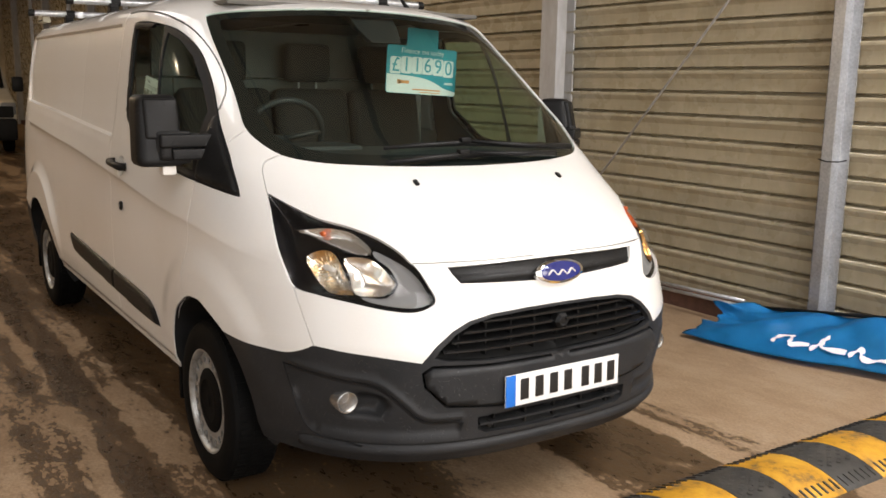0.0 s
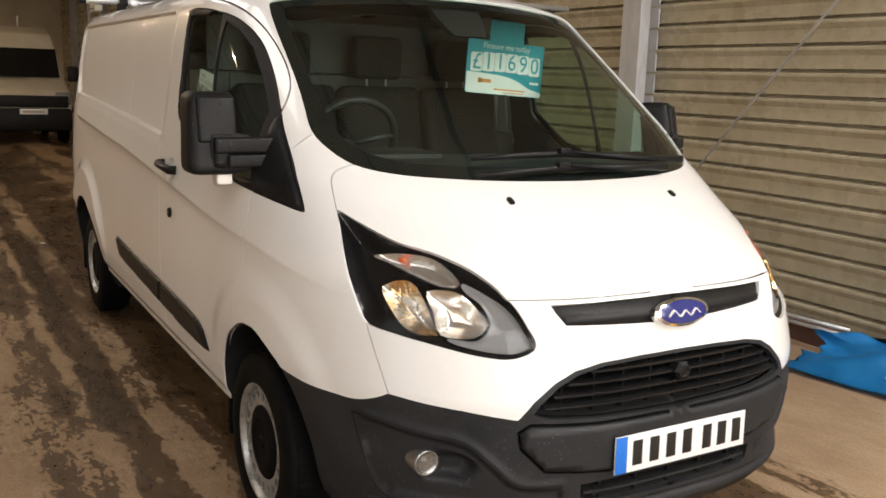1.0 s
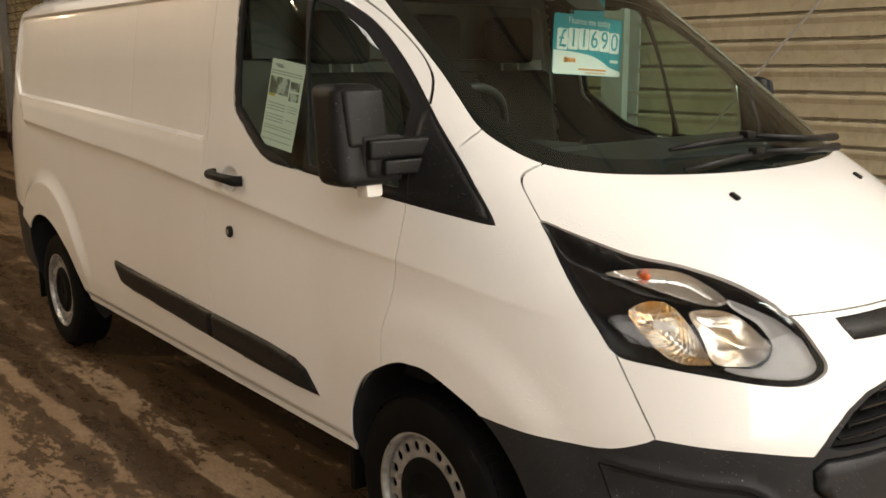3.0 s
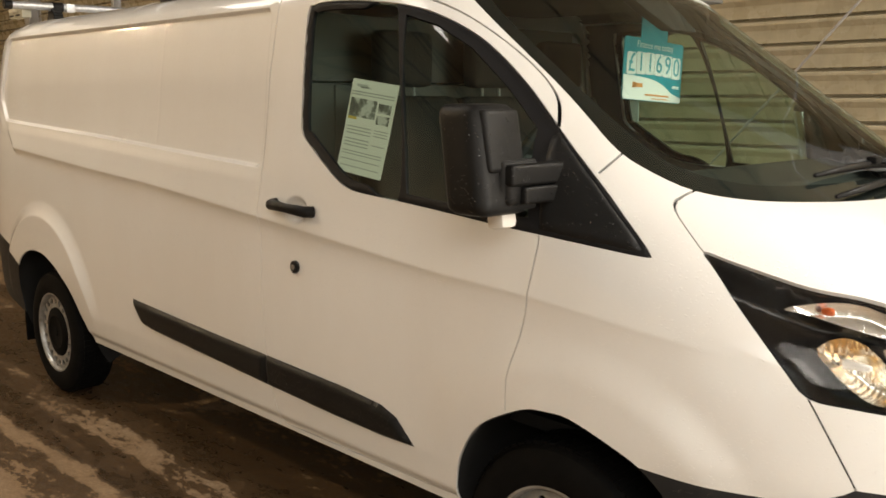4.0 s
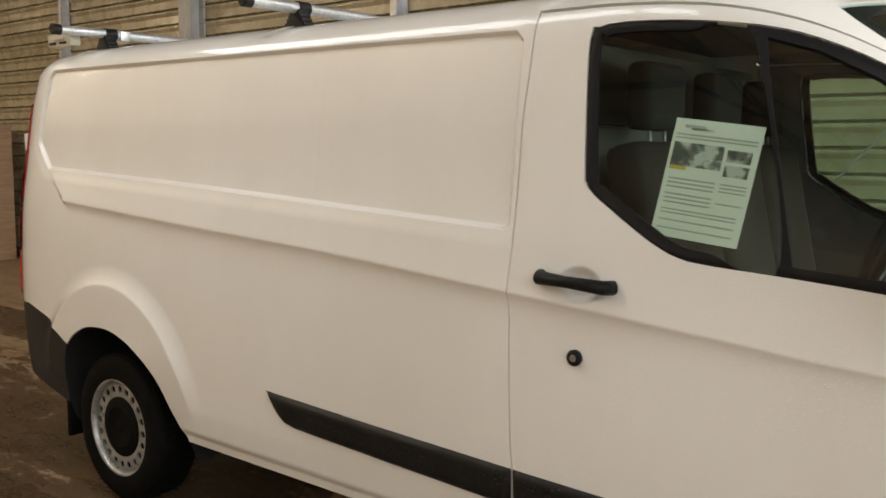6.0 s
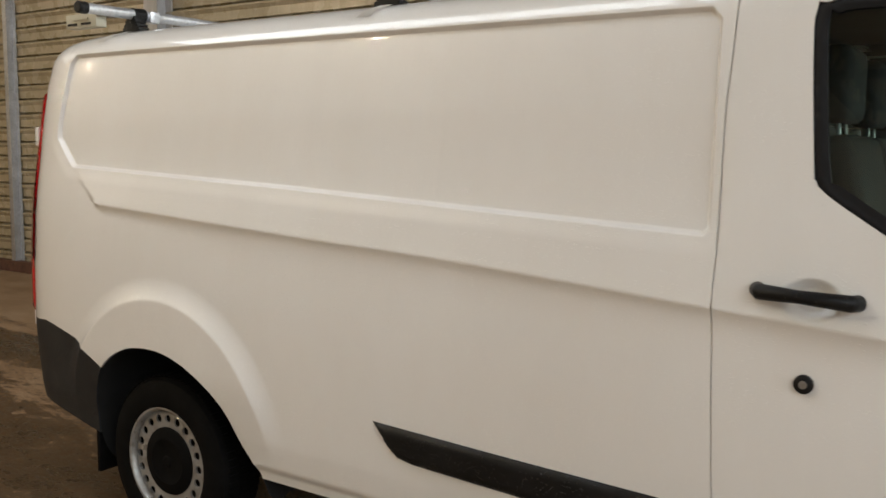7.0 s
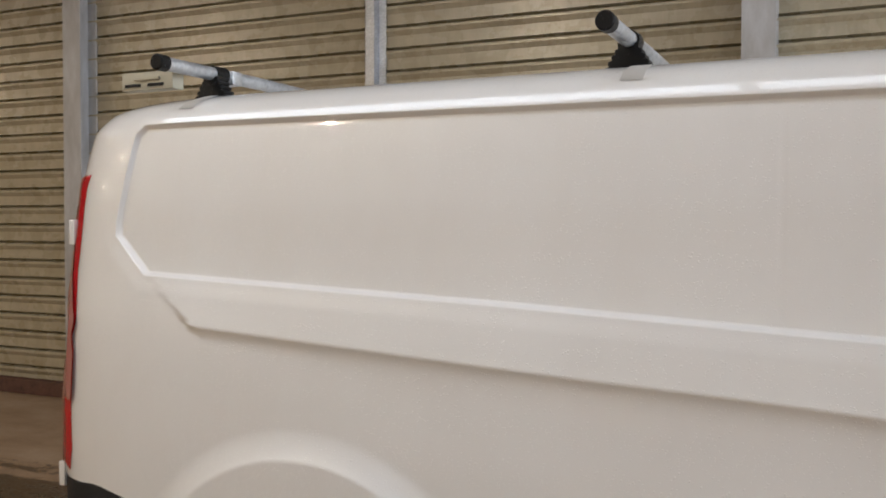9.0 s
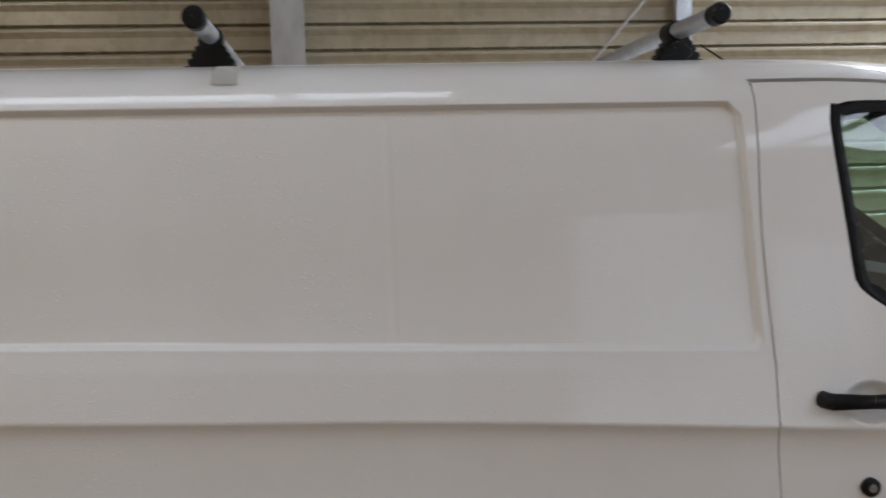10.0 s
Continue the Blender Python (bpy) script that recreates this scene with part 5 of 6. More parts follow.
# ---- cab interior
bm = extrude_outline([(0.18, 1.190), (0.08, 1.255), (-0.08, 1.295), (-0.22, 1.280), (-0.29, 1.14), (-0.22, 0.75), (0.18, 0.75)], 1.56, "XZ", -0.78, 0.012)
part("dashboard", bm, DASH, van, "dark grey plastic dashboard", smooth=35)
part("binnacle", boxes(((0.24, 0.40, 0.09), (-0.16, -0.42, 1.262), 0.03)), DASH, van, "instrument binnacle")
bm = bmesh.new()
ringp = [Vector((0.19 * math.sin(a) * -0.42, 0.19 * math.cos(a), 0.19 * math.sin(a) * 0.90)) for a in np.linspace(0, 2 * math.pi, 41)]
rod(bm, [(-0.45 + p.x * -1, -0.42 + p.y, 1.31 + p.z) for p in ringp], 0.015, 8, False)
for a in (0.2, math.pi - 0.2, -math.pi / 2):
    d = Vector((0.19 * math.sin(a) * 0.42, 0.19 * math.cos(a), 0.19 * math.sin(a) * 0.90))
    rod(bm, [(-0.44, -0.42, 1.31), (-0.45 + d.x, -0.42 + d.y, 1.31 + d.z)], 0.014, 6)
rod(bm, [(-0.47, -0.42, 1.29), (-0.28, -0.42, 1.20)], 0.04, 10)
part("steering_wheel", bm, DASH, van, "dark steering wheel", smooth=True)
for y, w in ((-0.45, 0.48), (0.02, 0.42), (0.46, 0.42)):
    bm = bmesh.new()
    box(bm, (0.48, w, 0.14), (-0.80, y, 0.86), 0.04, None, 3)
    box(bm, (0.13, w, 0.66), (-1.06, y, 1.20), 0.05, Matrix.Rotation(radians(-12), 3, "Y"), 3)
    seat = part("seat", bm, SEAT, van, "dark cloth seat", smooth=40)
    part("headrest", box(bmesh.new(), (0.09, 0.25, 0.20), (-1.135, y, 1.66), 0.035, None, 3), SEAT, seat, smooth=40)
    for dy in (-0.05, 0.05):
        part("headrest_post", rod(bmesh.new(), [(-1.125, y + dy, 1.50), (-1.132, y + dy, 1.58)], 0.006, 8), STEEL, seat, smooth=True)
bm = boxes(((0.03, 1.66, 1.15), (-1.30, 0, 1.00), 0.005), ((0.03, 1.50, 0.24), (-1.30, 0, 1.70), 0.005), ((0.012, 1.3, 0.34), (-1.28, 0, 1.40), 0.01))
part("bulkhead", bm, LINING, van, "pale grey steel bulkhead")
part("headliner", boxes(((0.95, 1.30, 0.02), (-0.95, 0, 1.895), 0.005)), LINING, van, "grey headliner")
part("cab_floor", boxes(((1.5, 1.6, 0.04), (-0.65, 0, 0.62), 0.005)), DARK, van, "dark cab floor mat")
# ---------------------------------------------------------------- papers in the cab


def quad_patch(corners, u0, u1, v0, v1, lift, spacing=0.03):
    """A strip of paper that lies on the driver's window; u along, v down, in shares of the sheet."""
    tl, tr, br, bl = [np.array(c, float) for c in corners]
    at = lambda u, v: (tl * (1 - u) + tr * u) * (1 - v) + (bl * (1 - u) + br * u) * v
    edge = straight([at(u0, v0), at(u1, v0), at(u1, v1), at(u0, v1)], True, spacing)
    return patch(on_side(edge[:, 0], edge[:, 1]), lambda q, d: np.full(len(q), lift), spacing)


PAPER = material("white_paper", (0.78, 0.78, 0.74), 0.8)
PRINT = material("grey_print", (0.44, 0.45, 0.43), 0.8)
PHOTO = material("dark_photo_print", (0.16, 0.17, 0.16), 0.6)
wire(PHOTO, ramp(PHOTO, noise_of(PHOTO, 30.0, 3.0), [(0.42, (0.07, 0.075, 0.07)), (0.50, (0.20, 0.21, 0.20)), (0.58, (0.55, 0.56, 0.54))]), bsdf(PHOTO).inputs["Base Color"])
YELLOW_INK = material("yellow_print", (0.6, 0.42, 0.08), 0.8)
TEAL = material("teal_card", (0.02, 0.30, 0.36), 0.45)
wire(TEAL, ramp(TEAL, noise_of(TEAL, 6.0, 3.0), [(0.3, (0.015, 0.27, 0.33)), (0.7, (0.03, 0.36, 0.42))]), bsdf(TEAL).inputs["Base Color"])
ORANGE = material("orange_print", (0.75, 0.30, 0.10), 0.6)

SHEET = [(-0.866, 1.584), (-0.647, 1.558), (-0.688, 1.279), (-0.907, 1.302)]
p, fc, n = quad_patch(SHEET, 0, 1, 0, 1, -0.016)
poster = link_mesh("sales_sheet", to_bmesh(p, fc, n, 0.0), PAPER, None, "", True)
tagged(poster, "white printed sales sheet inside the driver's side window", "paper")
marks = [(0.12, 0.36, 0.05, 0.075, PRINT), (0.2, 0.45, 0.072, 0.09, PHOTO), (0.04, 0.96, 0.125, 0.14, PRINT), (0.04, 0.96, 0.155, 0.168, PRINT), (0.04, 0.62, 0.20, 0.40, PHOTO), (0.66, 0.93, 0.22, 0.32, PHOTO), (0.66, 0.93, 0.345, 0.44, PHOTO), (0.04, 0.24, 0.40, 0.43, YELLOW_INK)]
marks += [(0.06, 0.60, v, v + 0.014, PRINT) for v in (0.50, 0.535, 0.57, 0.63, 0.665, 0.70)] + [(0.66, 0.95, v, v + 0.012, PRINT) for v in (0.50, 0.53, 0.56, 0.66)]
marks += [(0.06, 0.92, v, v + 0.012, PRINT) for v in (0.76, 0.79, 0.85, 0.92)]
for u0, u1, v0, v1, m in marks:
    p, fc, n = quad_patch(SHEET, u0, u1, v0, v1, -0.0148, 0.05)
    part("print", to_bmesh(p, fc, n, 0.0), m, poster)

card = thing("price_card", "teal and white finance price card hanging behind the windscreen", "sign", (-0.640, 0.43, 1.625))
card_m = pose(0, 0, 0, -3, 0, 0)
def rounded_slab(w, h, thick, r, y=0.0, z=0.0, x=0.0):
    """An upright slab with round corners, facing +x."""
    pts = []
    for cy, cz, a0 in ((w / 2 - r, h / 2 - r, 0), (r - w / 2, h / 2 - r, 90), (r - w / 2, r - h / 2, 180), (w / 2 - r, r - h / 2, 270)):
        pts += [(y + cy + r * math.cos(radians(a0 + k * 18)), z + cz + r * math.sin(radians(a0 + k * 18))) for k in range(6)]
    return extrude_outline(pts, thick, "YZ", x)


def on_card(name, bm, mat, label=""):
    ob = part(name, bm, mat, card, label)
    ob.matrix_basis = card_m
    return ob


on_card("card", rounded_slab(0.416, 0.236, 0.004, 0.014, x=-0.002), TEAL, "teal printed card")
on_card("tab", rounded_slab(0.185, 0.110, 0.003, 0.012, 0.0, 0.155, -0.006), TEAL)
wave = curve_through([(-0.206, -0.024), (-0.13, -0.026), (-0.05, -0.030), (0.02, -0.038), (0.08, -0.055), (0.13, -0.078), (0.17, -0.088), (0.206, -0.096)], False, 0.01)
foot = [(0.206, -0.108), (0.200, -0.116), (-0.198, -0.116), (-0.206, -0.108)]
on_card("white_band", extrude_outline([tuple(p) for p in wave] + foot, 0.002, "YZ", 0.0022), PAPER, "white wave along the foot of the card")
for y, z, w, h in ((-0.105, -0.060, 0.060, 0.016), (-0.135, -0.060, 0.020, 0.022), (0.03, -0.094, 0.17, 0.007), (0.05, -0.107, 0.12, 0.004)):
    on_card("orange_mark", boxes(((0.001, w, h), (0.0048, y, z), 0.0003)), ORANGE)
on_card("small_print", boxes(((0.001, 0.05, 0.012), (0.0028, 0.165, -0.055), 0.0003)), PAPER)


def lettering(words, size, y, z, x, mat, parent, squeeze=1.0):
    data = bpy.data.curves.new("words", "FONT")
    data.body, data.size, data.align_x, data.align_y, data.extrude = words, size, "CENTER", "CENTER", 0.0004
    tmp = bpy.data.objects.new("words", data)
    scene.collection.objects.link(tmp)
    bpy.context.view_layer.update()
    me = bpy.data.meshes.new_from_object(tmp.evaluated_get(bpy.context.evaluated_depsgraph_get()))
    bpy.data.objects.remove(tmp)
    me.transform(Matrix(((0, 0, 1, x), (squeeze, 0, 0, y), (0, 1, 0, z), (0, 0, 0, 1))))
    me.materials.clear()
    me.materials.append(mat)
    ob = new("words", me)
    ob.parent, ob.matrix_basis = parent, card_m
    return ob


lettering("Finance me today", 0.036, 0.0, 0.094, 0.0042, PAPER, card)
for k, digit in enumerate("£11690"):
    y, z = -0.158 + 0.0632 * k, 0.026 - 0.0010 * (k - 2.5) ** 2
    on_card("number_tile", rounded_slab(0.061, 0.084, 0.002, 0.010, y, z, 0.0026 + 0.0004 * (k % 2)), PAPER, "white flip number tile")
    lettering(digit, 0.100, y, z, 0.0056, TEAL, card, 0.95)

# ---------------------------------------------------------------- shed


def setting(name, bm, mat, label="", smooth=False):
    return tagged(link_mesh(name, bm, mat, None, "", smooth), label, "", "", "structure")


GRP_WHITE = material("white_panel_paint", (0.74, 0.72, 0.68), 0.45)
bm = bmesh.new()
bmesh.ops.create_grid(bm, x_segments=4, y_segments=4, size=1.0)
bmesh.ops.scale(bm, vec=(110, 90, 1), verts=bm.verts)
setting("floor", bm, CONCRETE, "stained wet concrete floor with tyre tracks")

WALL_Y, PITCH = 3.0, 0.163
prof = [(0.0, WALL_Y)]
for k in range(-8, 24):
    zk = 1.366 + PITCH * k
    if zk < 0.08:
        continue
    prof += [(zk - 0.064, WALL_Y), (zk - 0.036, WALL_Y - 0.018), (zk - 0.030, WALL_Y - 0.022), (zk - 0.014, WALL_Y - 0.022), (zk - 0.008, WALL_Y - 0.016), (zk - 0.004, WALL_Y + 0.050), (zk + 0.012, WALL_Y + 0.050), (zk + 0.018, WALL_Y)]
prof.append((5.25, WALL_Y))
xs = np.linspace(-34, 9.5, 60)
bm = bmesh.new()
grid_v = [[bm.verts.new((x, y, z)) for z, y in prof] for x in xs]
for a, b in zip(grid_v, grid_v[1:]):
    for j in range(len(prof) - 1):
        bm.faces.new((a[j], b[j], b[j + 1], a[j + 1]))
outer = [[bm.verts.new((x, WALL_Y + 0.12, z)) for z in (0.0, 5.25)] for x in xs]
for a, b in zip(outer, outer[1:]):
    bm.faces.new((a[0], a[1], b[1], b[0]))
setting("wall_north", bm, CLAD, "beige ribbed metal cladding")
setting("base_rail", boxes(((43.5, 0.10, 0.13), (-12.25, 2.93, 0.065), 0.008)), RUST, "rusty steel base rail")

setting("wall_south", boxes(((35.0, 0.15, 5.25), (-16.5, -11.0, 2.625)), ((4.5, 0.15, 5.25), (7.25, -11.0, 2.625)), ((4.0, 0.15, 1.65), (3.0, -11.0, 4.425))), ROOFING, "plain sheeted far wall with a doorway")
# Unseen white panels, added for the pale patch mirrored on the van.
setting("pale_panels", boxes(*[((0.05, 2.4, 0.50), (-33.88, -7.75, 0.28 + 0.52 * k), 0.01) for k in range(6)]), GRP_WHITE, "unseen white panels added to mirror pale in the van's side")
setting("wall_west", boxes(((0.15, 14.3, 5.25), (-34, -4.0, 2.625))), SHED, "plain sheeted end wall")
bm = bmesh.new()
edge_rows = []
for k in range(0, 264):
    x = -34.2 + k * 0.166
    for dx, h in ((0.0, 0.0), (0.05, 0.0), (0.07, 0.002), (0.13, 0.002)):
        edge_rows.append([bm.verts.new((x + dx, y, 5.25 + h)) for y in (-11.2, -4.0, 3.15)])
for a, b in zip(edge_rows, edge_rows[1:]):
    for j in range(2):
        bm.faces.new((a[j], a[j + 1], b[j + 1], b[j]))
setting("ceiling", bm, ROOFING, "dark ribbed roof sheets")
# Unseen panels that go with the added area lamps under the roof.
GRP = material("milky_fill_panel", (0.75, 0.76, 0.74), 0.5)
for k, (x, y, power, tint, long, wide) in enumerate(ROOF_FILLS):
    setting("roof_fill_panel", boxes(((long + 0.1, wide + 0.1, 0.02), (x, y, 5.105 + 0.003 * k), 0.004)), GRP, "unseen milky panel added under the roof as a light source")
setting("lintel", boxes(((0.2, 14.3, 0.5), (9.3, -4.0, 5.0))), SHED, "header over the open shed door")


def i_column(name, x, label):
    bm = boxes(((0.20, 0.014, 5.2), (0, -0.095, 2.6), 0.002), ((0.20, 0.014, 5.2), (0, 0.085, 2.6), 0.002), ((0.012, 0.17, 5.2), (0, -0.005, 2.6)))
    ob = setting(name, bm, COLUMN, label)
    ob.location = (x, 2.90, 0)
    return ob


def z_post(name, x):
    bm = boxes(((0.075, 0.006, 5.2), (-0.035, -0.04, 2.6), 0.001), ((0.006, 0.085, 5.2), (0.0, 0.0, 2.6), 0.001), ((0.065, 0.006, 5.2), (0.033, 0.035, 2.6), 0.001), ((0.006, 0.03, 5.2), (-0.07, -0.028, 2.6), 0.001))
    ob = setting(name, bm, GALV, "galvanised steel wall post")
    ob.location = (x, 2.945, 0)
    return ob


for k, x in enumerate((-2.49, -8.06, -13.63, -19.2, -24.8, -30.4, 5.0)):
    i_column(f"column_{k + 1}", x, "grey painted steel column")
for k, x in enumerate((0.075, -5.18, -10.75, -16.3, -21.9, -27.5)):
    z_post(f"post_{k + 1}", x)
bm = bmesh.new()
rod(bm, [(-0.01, 2.895, 1.148), (0.05, 2.894, 1.135), (0.13, 2.90, 1.140), (0.155, 2.93, 1.15)], 0.004, 6)
tie = tagged(link_mesh("cable_tie", bm, BLACK, None, "", True), "thin black tie round a galvanised post", "cable tie")
setting("brace_rod", rod(bmesh.new(), [(-2.36, 2.93, 0.42), (1.55, 2.93, 4.73)], 0.009, 8), COLUMN, "thin diagonal bracing rod", True)


def truss(x):
    """A lattice roof beam from wall to wall."""
    bm = boxes(((0.10, 14.1, 0.08), (x, -4.0, 5.19), 0.004), ((0.10, 14.1, 0.08), (x, -4.0, 4.62), 0.004))
    for k in range(13):
        y = -10.9 + k * 1.07
        rod(bm, [(x, y, 4.62), (x, y + 0.535, 5.19), (x, y + 1.07, 4.62)], 0.022, 6)
    return setting("roof_beam", bm, RAIL_PAINT, "dark lattice roof beam")


RAIL_PAINT = material("dark_beam_paint", (0.07, 0.068, 0.065), 0.6)
wire(RAIL_PAINT, ramp(RAIL_PAINT, noise_of(RAIL_PAINT, 5.0, 6.0, 0.65), [(0.3, (0.045, 0.042, 0.038)), (0.7, (0.10, 0.097, 0.09))]), bsdf(RAIL_PAINT).inputs["Base Color"])
for x in (-30, -24.8, -19.2, -13.63, -8.06, -2.49, 3.1):
    truss(x)
for y in (-9.0, -6.4, -3.8, -1.2, 1.4):
    setting("purlin", boxes(((43.0, 0.07, 0.13), (-12.4, y, 5.165), 0.004)), RAIL_PAINT, "dark steel roof purlin")

# lamps under the roof
first = None
for x, y in ((-26.0, -5.0), (-19.5, -5.0), (-13.0, -5.0), (-6.35, -5.0)):
    if first is None:
        first = thing("high_bay_lamp", "round metal factory lamp glowing warm white under the roof", "lamp", (x, y, 4.80), 0, "roof lamps")
        part("shade", lathe([(0.04, 0.34), (0.06, 0.25), (0.17, 0.10), (0.21, 0.0), (0.205, 0.0), (0.16, 0.10), (0.05, 0.24)], "Z", 32), GALV, first, "spun metal shade", 40)
        part("socket", lathe([(0.0, 0.09), (0.035, 0.10), (0.04, 0.22), (0.0, 0.24)], "Z", 20), PALE, first, "pale lamp socket", True)
        part("hanger", rod(bmesh.new(), [(0, 0, 0.33), (0, 0, 0.455)], 0.012, 8), COLUMN, first, "", True)
    else:
        copy_thing(first, pose(x, y, 4.80))
    data = bpy.data.lights.new("lamp_light", "POINT")
    data.shadow_soft_size, data.energy, data.color = 0.035, 270, (1.0, 0.77, 0.50)
    ob = new("lamp_light", data)
    ob.location = (x, y, 4.825)
    tagged(ob, kind="structure")

# ---------------------------------------------------------------- by the wall
BANNER = material("blue_banner_cloth", (0.012, 0.20, 0.47), 0.45)
wire(BANNER, ramp(BANNER, noise_of(BANNER, 5.0, 5.0), [(0.3, (0.005, 0.20, 0.50)), (0.7, (0.015, 0.29, 0.66))]), bsdf(BANNER).inputs["Base Color"])
bump(BANNER, noise_of(BANNER, 400.0, 2.0), 0.2, 0.001)
banner = thing("flag_banner", "blue cloth flag banner with a white squiggle lying against the wall", "banner", (0, 0, 0))
nu, nv = 110, 26
top_edge = lambda u: np.array([-0.41 + 2.43 * u, 2.80 - 0.02 * u, 0.145 + 0.355 * u])
low_edge = lambda u: np.array([-0.43 + 2.38 * u + 0.06 * math.sin(7 * u), 2.30 + 0.36 * u ** 0.8 - 0.05 * math.sin(9 * u), 0.022 + 0.05 * u])


def cloth(u, v):
    p = top_edge(u) * (1 - v) + low_edge(u) * v
    fold = 0.070 * math.sin(34 * u * (1 - 0.55 * v) + 8 * v) * math.exp(-3.4 * u) + 0.022 * math.sin(52 * u * (1 - 0.3 * v) + 13 * v) * math.exp(-2.0 * u) + 0.016 * math.sin(17 * u + 5 * v) + 0.009 * math.sin(41 * u - 9 * v)
    p = p + np.array([0, -0.6, 0.75]) * (fold * (0.25 + 0.75 * math.sin(math.pi * min(v + 0.1, 1))) + 0.05 * math.sin(math.pi * v))
    if u < 0.12:
        p = p + np.array([0.05 * math.sin(17 * v) + 0.03 * math.sin(39 * v), 0.02 * math.sin(23 * v), 0.012 * math.sin(31 * v)]) * (1 - u / 0.12)
    p[2] = max(p[2], 0.012)
    return p


bm = bmesh.new()
vs = [[bm.verts.new(cloth(i / nu, j / nv)) for j in range(nv + 1)] for i in range(nu + 1)]
for i in range(nu):
    for j in range(nv):
        bm.faces.new((vs[i][j], vs[i][j + 1], vs[i + 1][j + 1], vs[i + 1][j]))
bmesh.ops.solidify(bm, geom=bm.faces[:], thickness=0.003)
part("cloth", bm, BANNER, banner, "creased blue cloth", True)
part("pole", rod(bmesh.new(), [top_edge(0) + [-0.02, 0.0, 0.0], top_edge(0.5) + [0, 0, 0.006], top_edge(1)], 0.012, 8), BLACK, banner, "black edge pole", True)
for zz in (0.0, 0.035):
    part("pole_end", rod(bmesh.new(), [(-1.25, 2.80, 0.130 + zz), (-0.39, 2.80, 0.15 + zz)], 0.013, 10), GALV, banner, "shiny metal pole", True)
WHITE_INK = material("white_ink", (0.85, 0.83, 0.88), 0.6)
bm = bmesh.new()
STROKES = [[(0.205, 0.80), (0.215, 0.68), (0.240, 0.63), (0.250, 0.80), (0.268, 0.78), (0.295, 0.76)],
           [(0.300, 0.82), (0.318, 0.74), (0.333, 0.63), (0.325, 0.76), (0.350, 0.80), (0.392, 0.82)],
           [(0.400, 0.86), (0.425, 0.72), (0.430, 0.84), (0.455, 0.88), (0.480, 0.84), (0.520, 0.86)],
           [(0.530, 0.90), (0.560, 0.78), (0.575, 0.90), (0.640, 0.88)]]
for stroke in STROKES:
    prev = None
    line = curve_through(stroke, False, 0.012)
    for k, (u, v) in enumerate(line):
        a, b = line[max(k - 1, 0)], line[min(k + 1, len(line) - 1)]
        du, dv = (b[0] - a[0]) * 7.0, b[1] - a[1]
        m = max(math.hypot(du, dv), 1e-6)
        w = 0.030 + 0.014 * math.sin(k * 0.9)
        nu_, nv_ = -dv / m * w / 7.0, du / m * w
        cur = [bm.verts.new(cloth(u + nu_ * e, min(v + nv_ * e, 1.0)) + [0, -0.008, 0.010]) for e in (-1, 1)]
        if prev:
            bm.faces.new((prev[0], prev[1], cur[1], cur[0]))
        prev = cur
part("squiggle", bm, WHITE_INK, banner, "white brush-stroke squiggle", True)

# speed hump: rubber sections across the floor
HUMP_Y = material("yellow_rubber", (0.55, 0.28, 0.02), 0.6)
wire(HUMP_Y, ramp(HUMP_Y, noise_of(HUMP_Y, 9.0, 7.0, 0.72), [(0.34, (0.11, 0.07, 0.03)), (0.46, (0.50, 0.24, 0.015)), (0.7, (0.66, 0.36, 0.03))]), bsdf(HUMP_Y).inputs["Base Color"])
bump(HUMP_Y, noise_of(HUMP_Y, 60.0, 5.0), 0.3, 0.004)
HUMP_B = material("black_rubber", (0.025, 0.025, 0.024), 0.6)
wire(HUMP_B, ramp(HUMP_B, noise_of(HUMP_B, 9.0, 6.0, 0.7), [(0.3, grey(0.016)), (0.7, (0.06, 0.054, 0.046))]), bsdf(HUMP_B).inputs["Base Color"])
bump(HUMP_B, noise_of(HUMP_B, 60.0, 5.0), 0.3, 0.004)
hump = thing("speed_hump", "worn yellow and black rubber speed hump bolted to the floor", "speed bump", (1.225, 0, 0))
LENGTH = 0.25
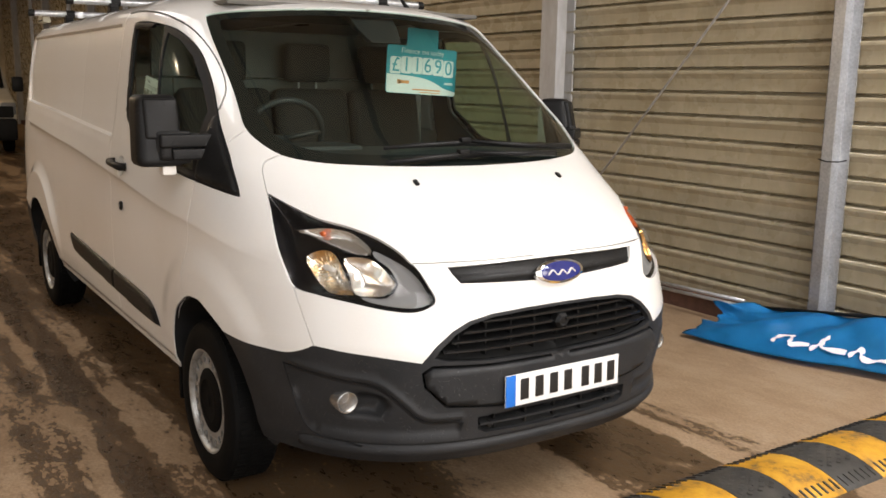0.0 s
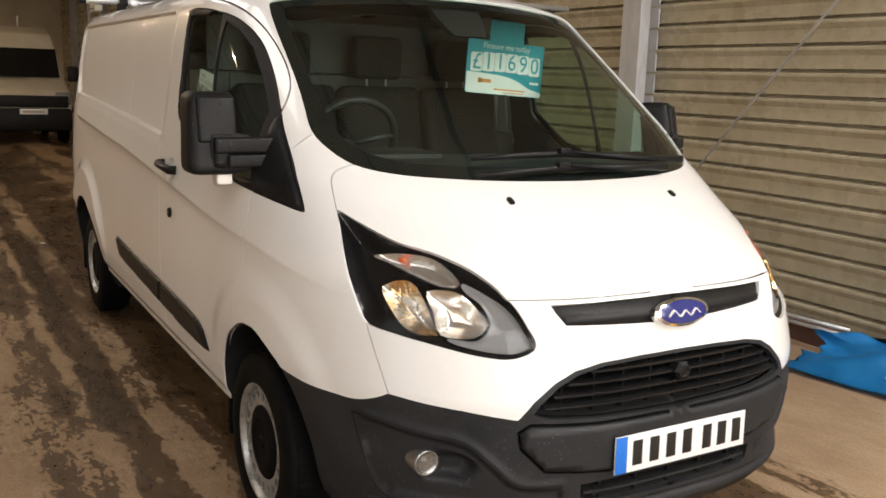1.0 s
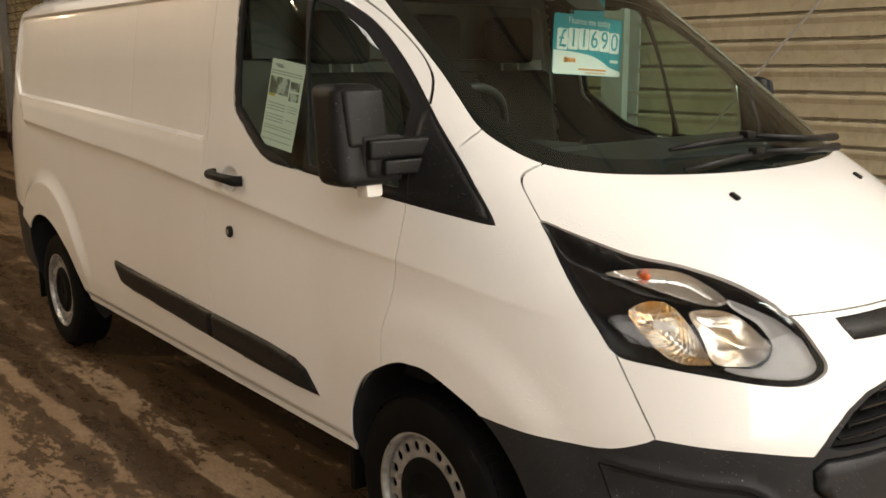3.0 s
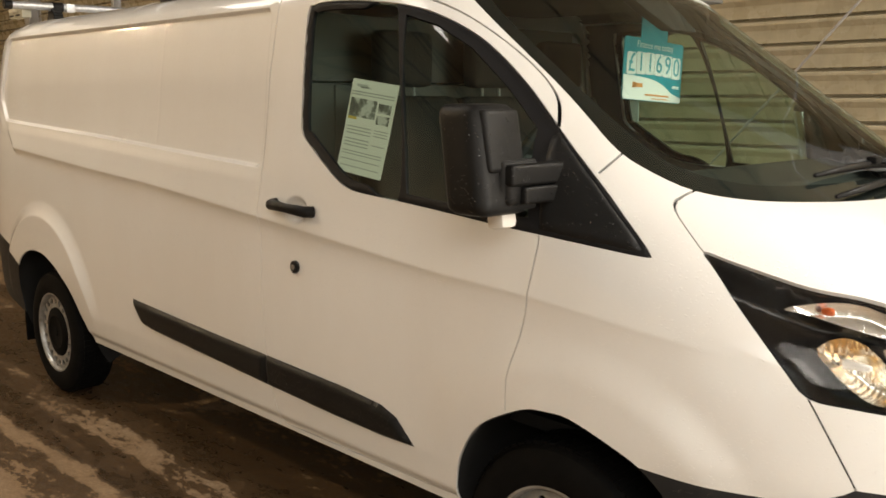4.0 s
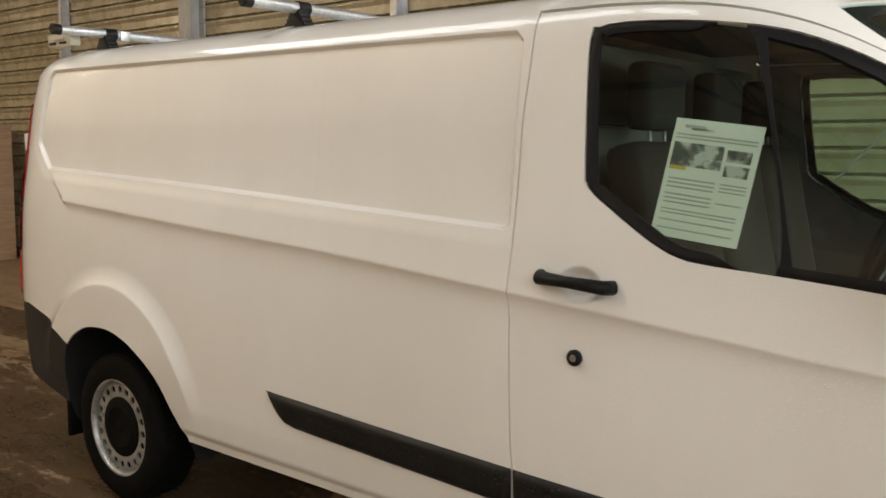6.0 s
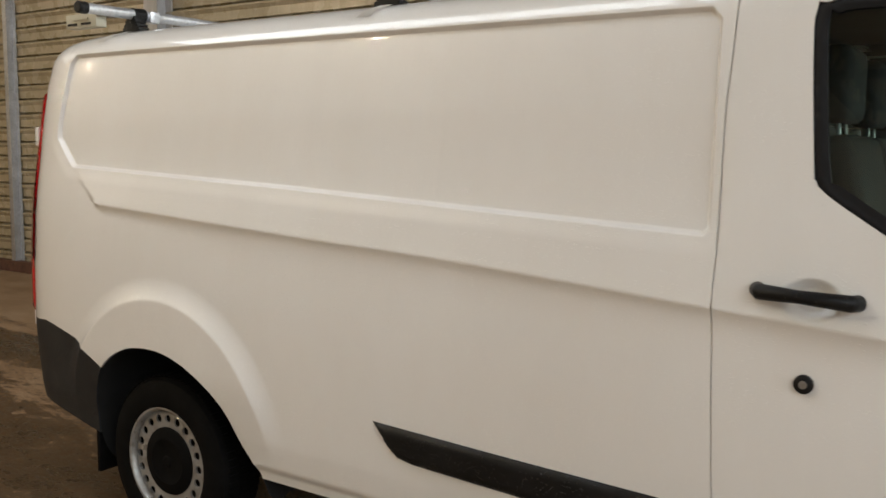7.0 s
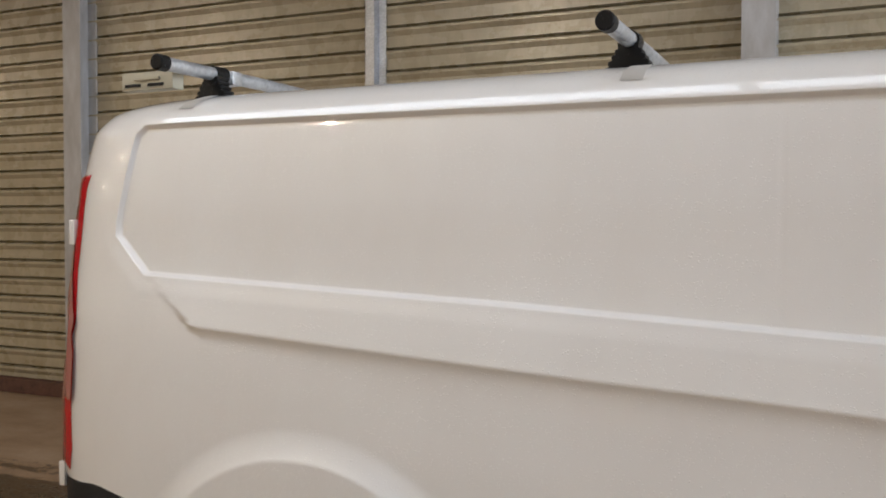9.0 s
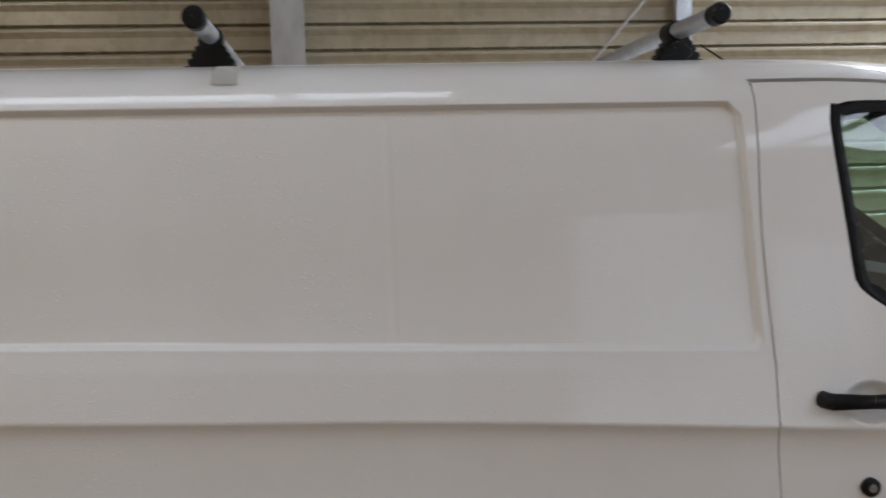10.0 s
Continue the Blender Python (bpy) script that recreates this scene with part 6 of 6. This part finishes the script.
for k in range(14):
    y0 = -0.86 + k * LENGTH
    bm = bmesh.new()
    rows = []
    for y in (y0 + 0.002, y0 + 0.006, y0 + LENGTH - 0.006, y0 + LENGTH - 0.002):
        drop = 0.003 if y in (y0 + 0.002, y0 + LENGTH - 0.002) else 0
        rows.append([bm.verts.new((x, y, max(0.0, h - drop))) for x, h in [(-0.21, 0.0), (-0.205, 0.010), (-0.15, 0.032), (-0.09, 0.050), (-0.03, 0.058), (0.03, 0.058), (0.09, 0.050), (0.15, 0.032), (0.205, 0.010), (0.21, 0.0)]])
    for a, b in zip(rows, rows[1:]):
        for j in range(9):
            bm.faces.new((a[j], a[j + 1], b[j + 1], b[j]))
    bm.faces.new([r for r in rows[0]])
    bm.faces.new([r for r in rows[-1]][::-1])
    yellow = k % 2 == 1
    sec = part("section", bm, HUMP_Y if yellow else HUMP_B, hump, "yellow rubber section" if yellow else "black rubber section", 50)
    bm = bmesh.new()
    for x, h, tilt in ((-0.17, 0.026, -22), (0.17, 0.026, 22)):
        for j in range(6):
            box(bm, (0.055, 0.010, 0.006), (x, y0 + 0.03 + j * 0.038, h), 0.001, Matrix.Rotation(radians(tilt), 3, "Y"))
    for j in range(7):
        for i in range(4):
            if not yellow:
                box(bm, (0.018, 0.018, 0.005), (-0.07 + i * 0.045 + (0.02 if j % 2 else 0), y0 + 0.03 + j * 0.031, 0.0575 - 0.9 * (-0.07 + i * 0.045) ** 2), 0.001, Matrix.Rotation(radians(45), 3, "Z"))
    tagged(part("tread_ribs", bm, HUMP_B, sec), "", "", "", "stuff")

# ---------------------------------------------------------------- deeper in the shed
CREAM = material("cream_van_paint", (0.62, 0.57, 0.47), 0.3, coat=0.8)
wire(CREAM, ramp(CREAM, noise_of(CREAM, 2.0, 5.0), [(0.3, (0.55, 0.50, 0.40)), (0.7, (0.66, 0.61, 0.51))]), bsdf(CREAM).inputs["Base Color"])
van2 = thing("parked_van", "cream high-roofed panel van with black nose parked far back", "van", (-17.3, -0.06, 0))
prof2 = [(0.10, 0.75), (0.10, 0.98), (-0.05, 1.10), (-0.62, 1.30), (-1.15, 1.95), (-1.35, 2.24), (-1.8, 2.40), (-5.0, 2.40), (-5.1, 0.40), (-0.2, 0.40), (0.05, 0.45)]
bm = extrude_outline(prof2, 1.92, "XZ", -0.96)
for v in bm.verts:
    if v.co.z > 1.2:
        v.co.y *= 1 - 0.16 * (v.co.z - 1.2)
bmesh.ops.bevel(bm, geom=list(bm.edges), offset=0.07, segments=3, affect="EDGES", profile=0.6)
part("body", bm, CREAM, van2, "cream steel body", 35)
bm = extrude_outline([(-0.60, 1.335), (-1.12, 1.92), (-1.09, 1.93), (-0.57, 1.345)], 1.66, "XZ", -0.83, 0.006)
part("windscreen", bm, GLOSS, van2, "dark windscreen", 35)
bm = boxes(((0.25, 1.90, 0.46), (0.04, 0, 0.50), 0.08), ((0.10, 1.78, 0.24), (0.09, 0, 0.86), 0.03))
part("nose", bm, BLACK, van2, "black bumper and grille", 40)
for s in (1, -1):
    part("headlamp", boxes(((0.16, 0.30, 0.26), (0.035, 0.80 * s, 0.92), 0.05)), GREY_BEZEL, van2, "clear headlamp")
    part("mirror", boxes(((0.14, 0.22, 0.32), (-0.75, 1.12 * s, 1.42), 0.04)), BLACK, van2, "black mirror")
    for x in (-0.62, -3.9):
        part("wheel", lathe([(0.0, -0.09), (0.2, -0.10), (0.22, -0.11), (0.30, -0.10), (0.335, -0.06), (0.335, 0.08), (0.0, 0.08)], "Y", 32, (x, -0.86 * s, 0.335)), RUBBER, van2, "black tyre", 35)
part("wiper", boxes(((0.03, 0.70, 0.03), (-0.50, -0.15, 1.345), 0.008)), BLACK, van2)
p2 = part("number_plate", boxes(((0.01, 0.52, 0.11), (0.175, 0.22, 0.66), 0.002)), PLATE, van2, "pale number plate")
part("bar", boxes(((0.004, 0.40, 0.045), (0.181, 0.22, 0.66), 0.001)), PRINT, p2)
for k, y in enumerate((-0.55, -0.2, 0.2)):
    part("roof_stop", rod(bmesh.new(), [(-1.9, y, 2.38), (-1.9, y, 2.62)], 0.02, 8), PALE, van2, "pale upright roof stop", True)

WOOD = material("pale_plywood", (0.42, 0.27, 0.17), 0.6)
wire(WOOD, ramp(WOOD, noise_of(WOOD, 3.0, 6.0, 0.6, (1, 1, 8)), [(0.3, (0.34, 0.21, 0.13)), (0.7, (0.50, 0.34, 0.22))]), bsdf(WOOD).inputs["Base Color"])
rack = thing("shelf_unit", "pinkish plywood shelf unit standing by the cladding", "shelf", (-12.2, 2.55, 0))
for name, size, at in (("side_panel", (0.02, 0.40, 1.78), (-0.45, 0, 0.89)), ("side_panel", (0.02, 0.40, 1.78), (0.35, 0, 0.89)), ("back_panel", (0.78, 0.015, 1.78), (-0.05, 0.195, 0.89))):
    part(name, boxes((size, at, 0.002)), WOOD, rack)
for z in (0.15, 0.47, 0.80, 1.12, 1.44, 1.77):
    part("shelf", boxes(((0.78, 0.40, 0.022), (-0.05, 0, z), 0.002)), WOOD, rack)

bag = thing("tool_bag", "dark slumped tool bag on the floor by the wall", "bag", (-16.5, 2.35, 0))
bm = box(bmesh.new(), (0.65, 0.42, 0.36), (0, 0, 0.18), 0.12, None, 4)
for v in bm.verts:
    v.co += Vector((0.03, 0.03, 0.04)) * noise.noise(v.co * 6) if v.co.z > 0.05 else Vector()
part("bag_body", bm, SEAT, bag, "dark cloth", True)
part("strap", rod(bmesh.new(), [(-0.2, -0.1, 0.34), (-0.1, -0.1, 0.46), (0.1, -0.1, 0.46), (0.2, -0.1, 0.34)], 0.015, 8), ORANGE, bag, "orange strap", True)
CLOTH = material("teal_cloth", (0.05, 0.13, 0.14), 0.9)
sheet_cloth = thing("hanging_cloth", "dark teal cloth hanging from a wall post", "cloth", (-16.3, 2.88, 0))
bm = bmesh.new()
vs = [[bm.verts.new((-0.22 + 0.44 * i / 14 * (1 - 0.25 * j / 16), -0.03 * math.sin(i * 1.4 + 0.2 * j), 2.5 - 1.75 * j / 16)) for j in range(17)] for i in range(15)]
for i in range(14):
    for j in range(16):
        bm.faces.new((vs[i][j], vs[i][j + 1], vs[i + 1][j + 1], vs[i + 1][j]))
bmesh.ops.solidify(bm, geom=bm.faces[:], thickness=0.006)
part("fabric", bm, CLOTH, sheet_cloth, "", True)
scrap = boxes(((0.05, 0.035, 0.004), (0, 0, 0.002), 0.001))
for v in scrap.verts:
    v.co.z += 0.010 * abs(v.co.x) / 0.025
ob = link_mesh("paper_scrap", scrap, PAPER, None, "", 40)
ob.matrix_world = pose(-5.79, -0.99, 0, 0, 0, 25)
tagged(ob, "small crumpled white paper scrap on the wet floor", "litter")
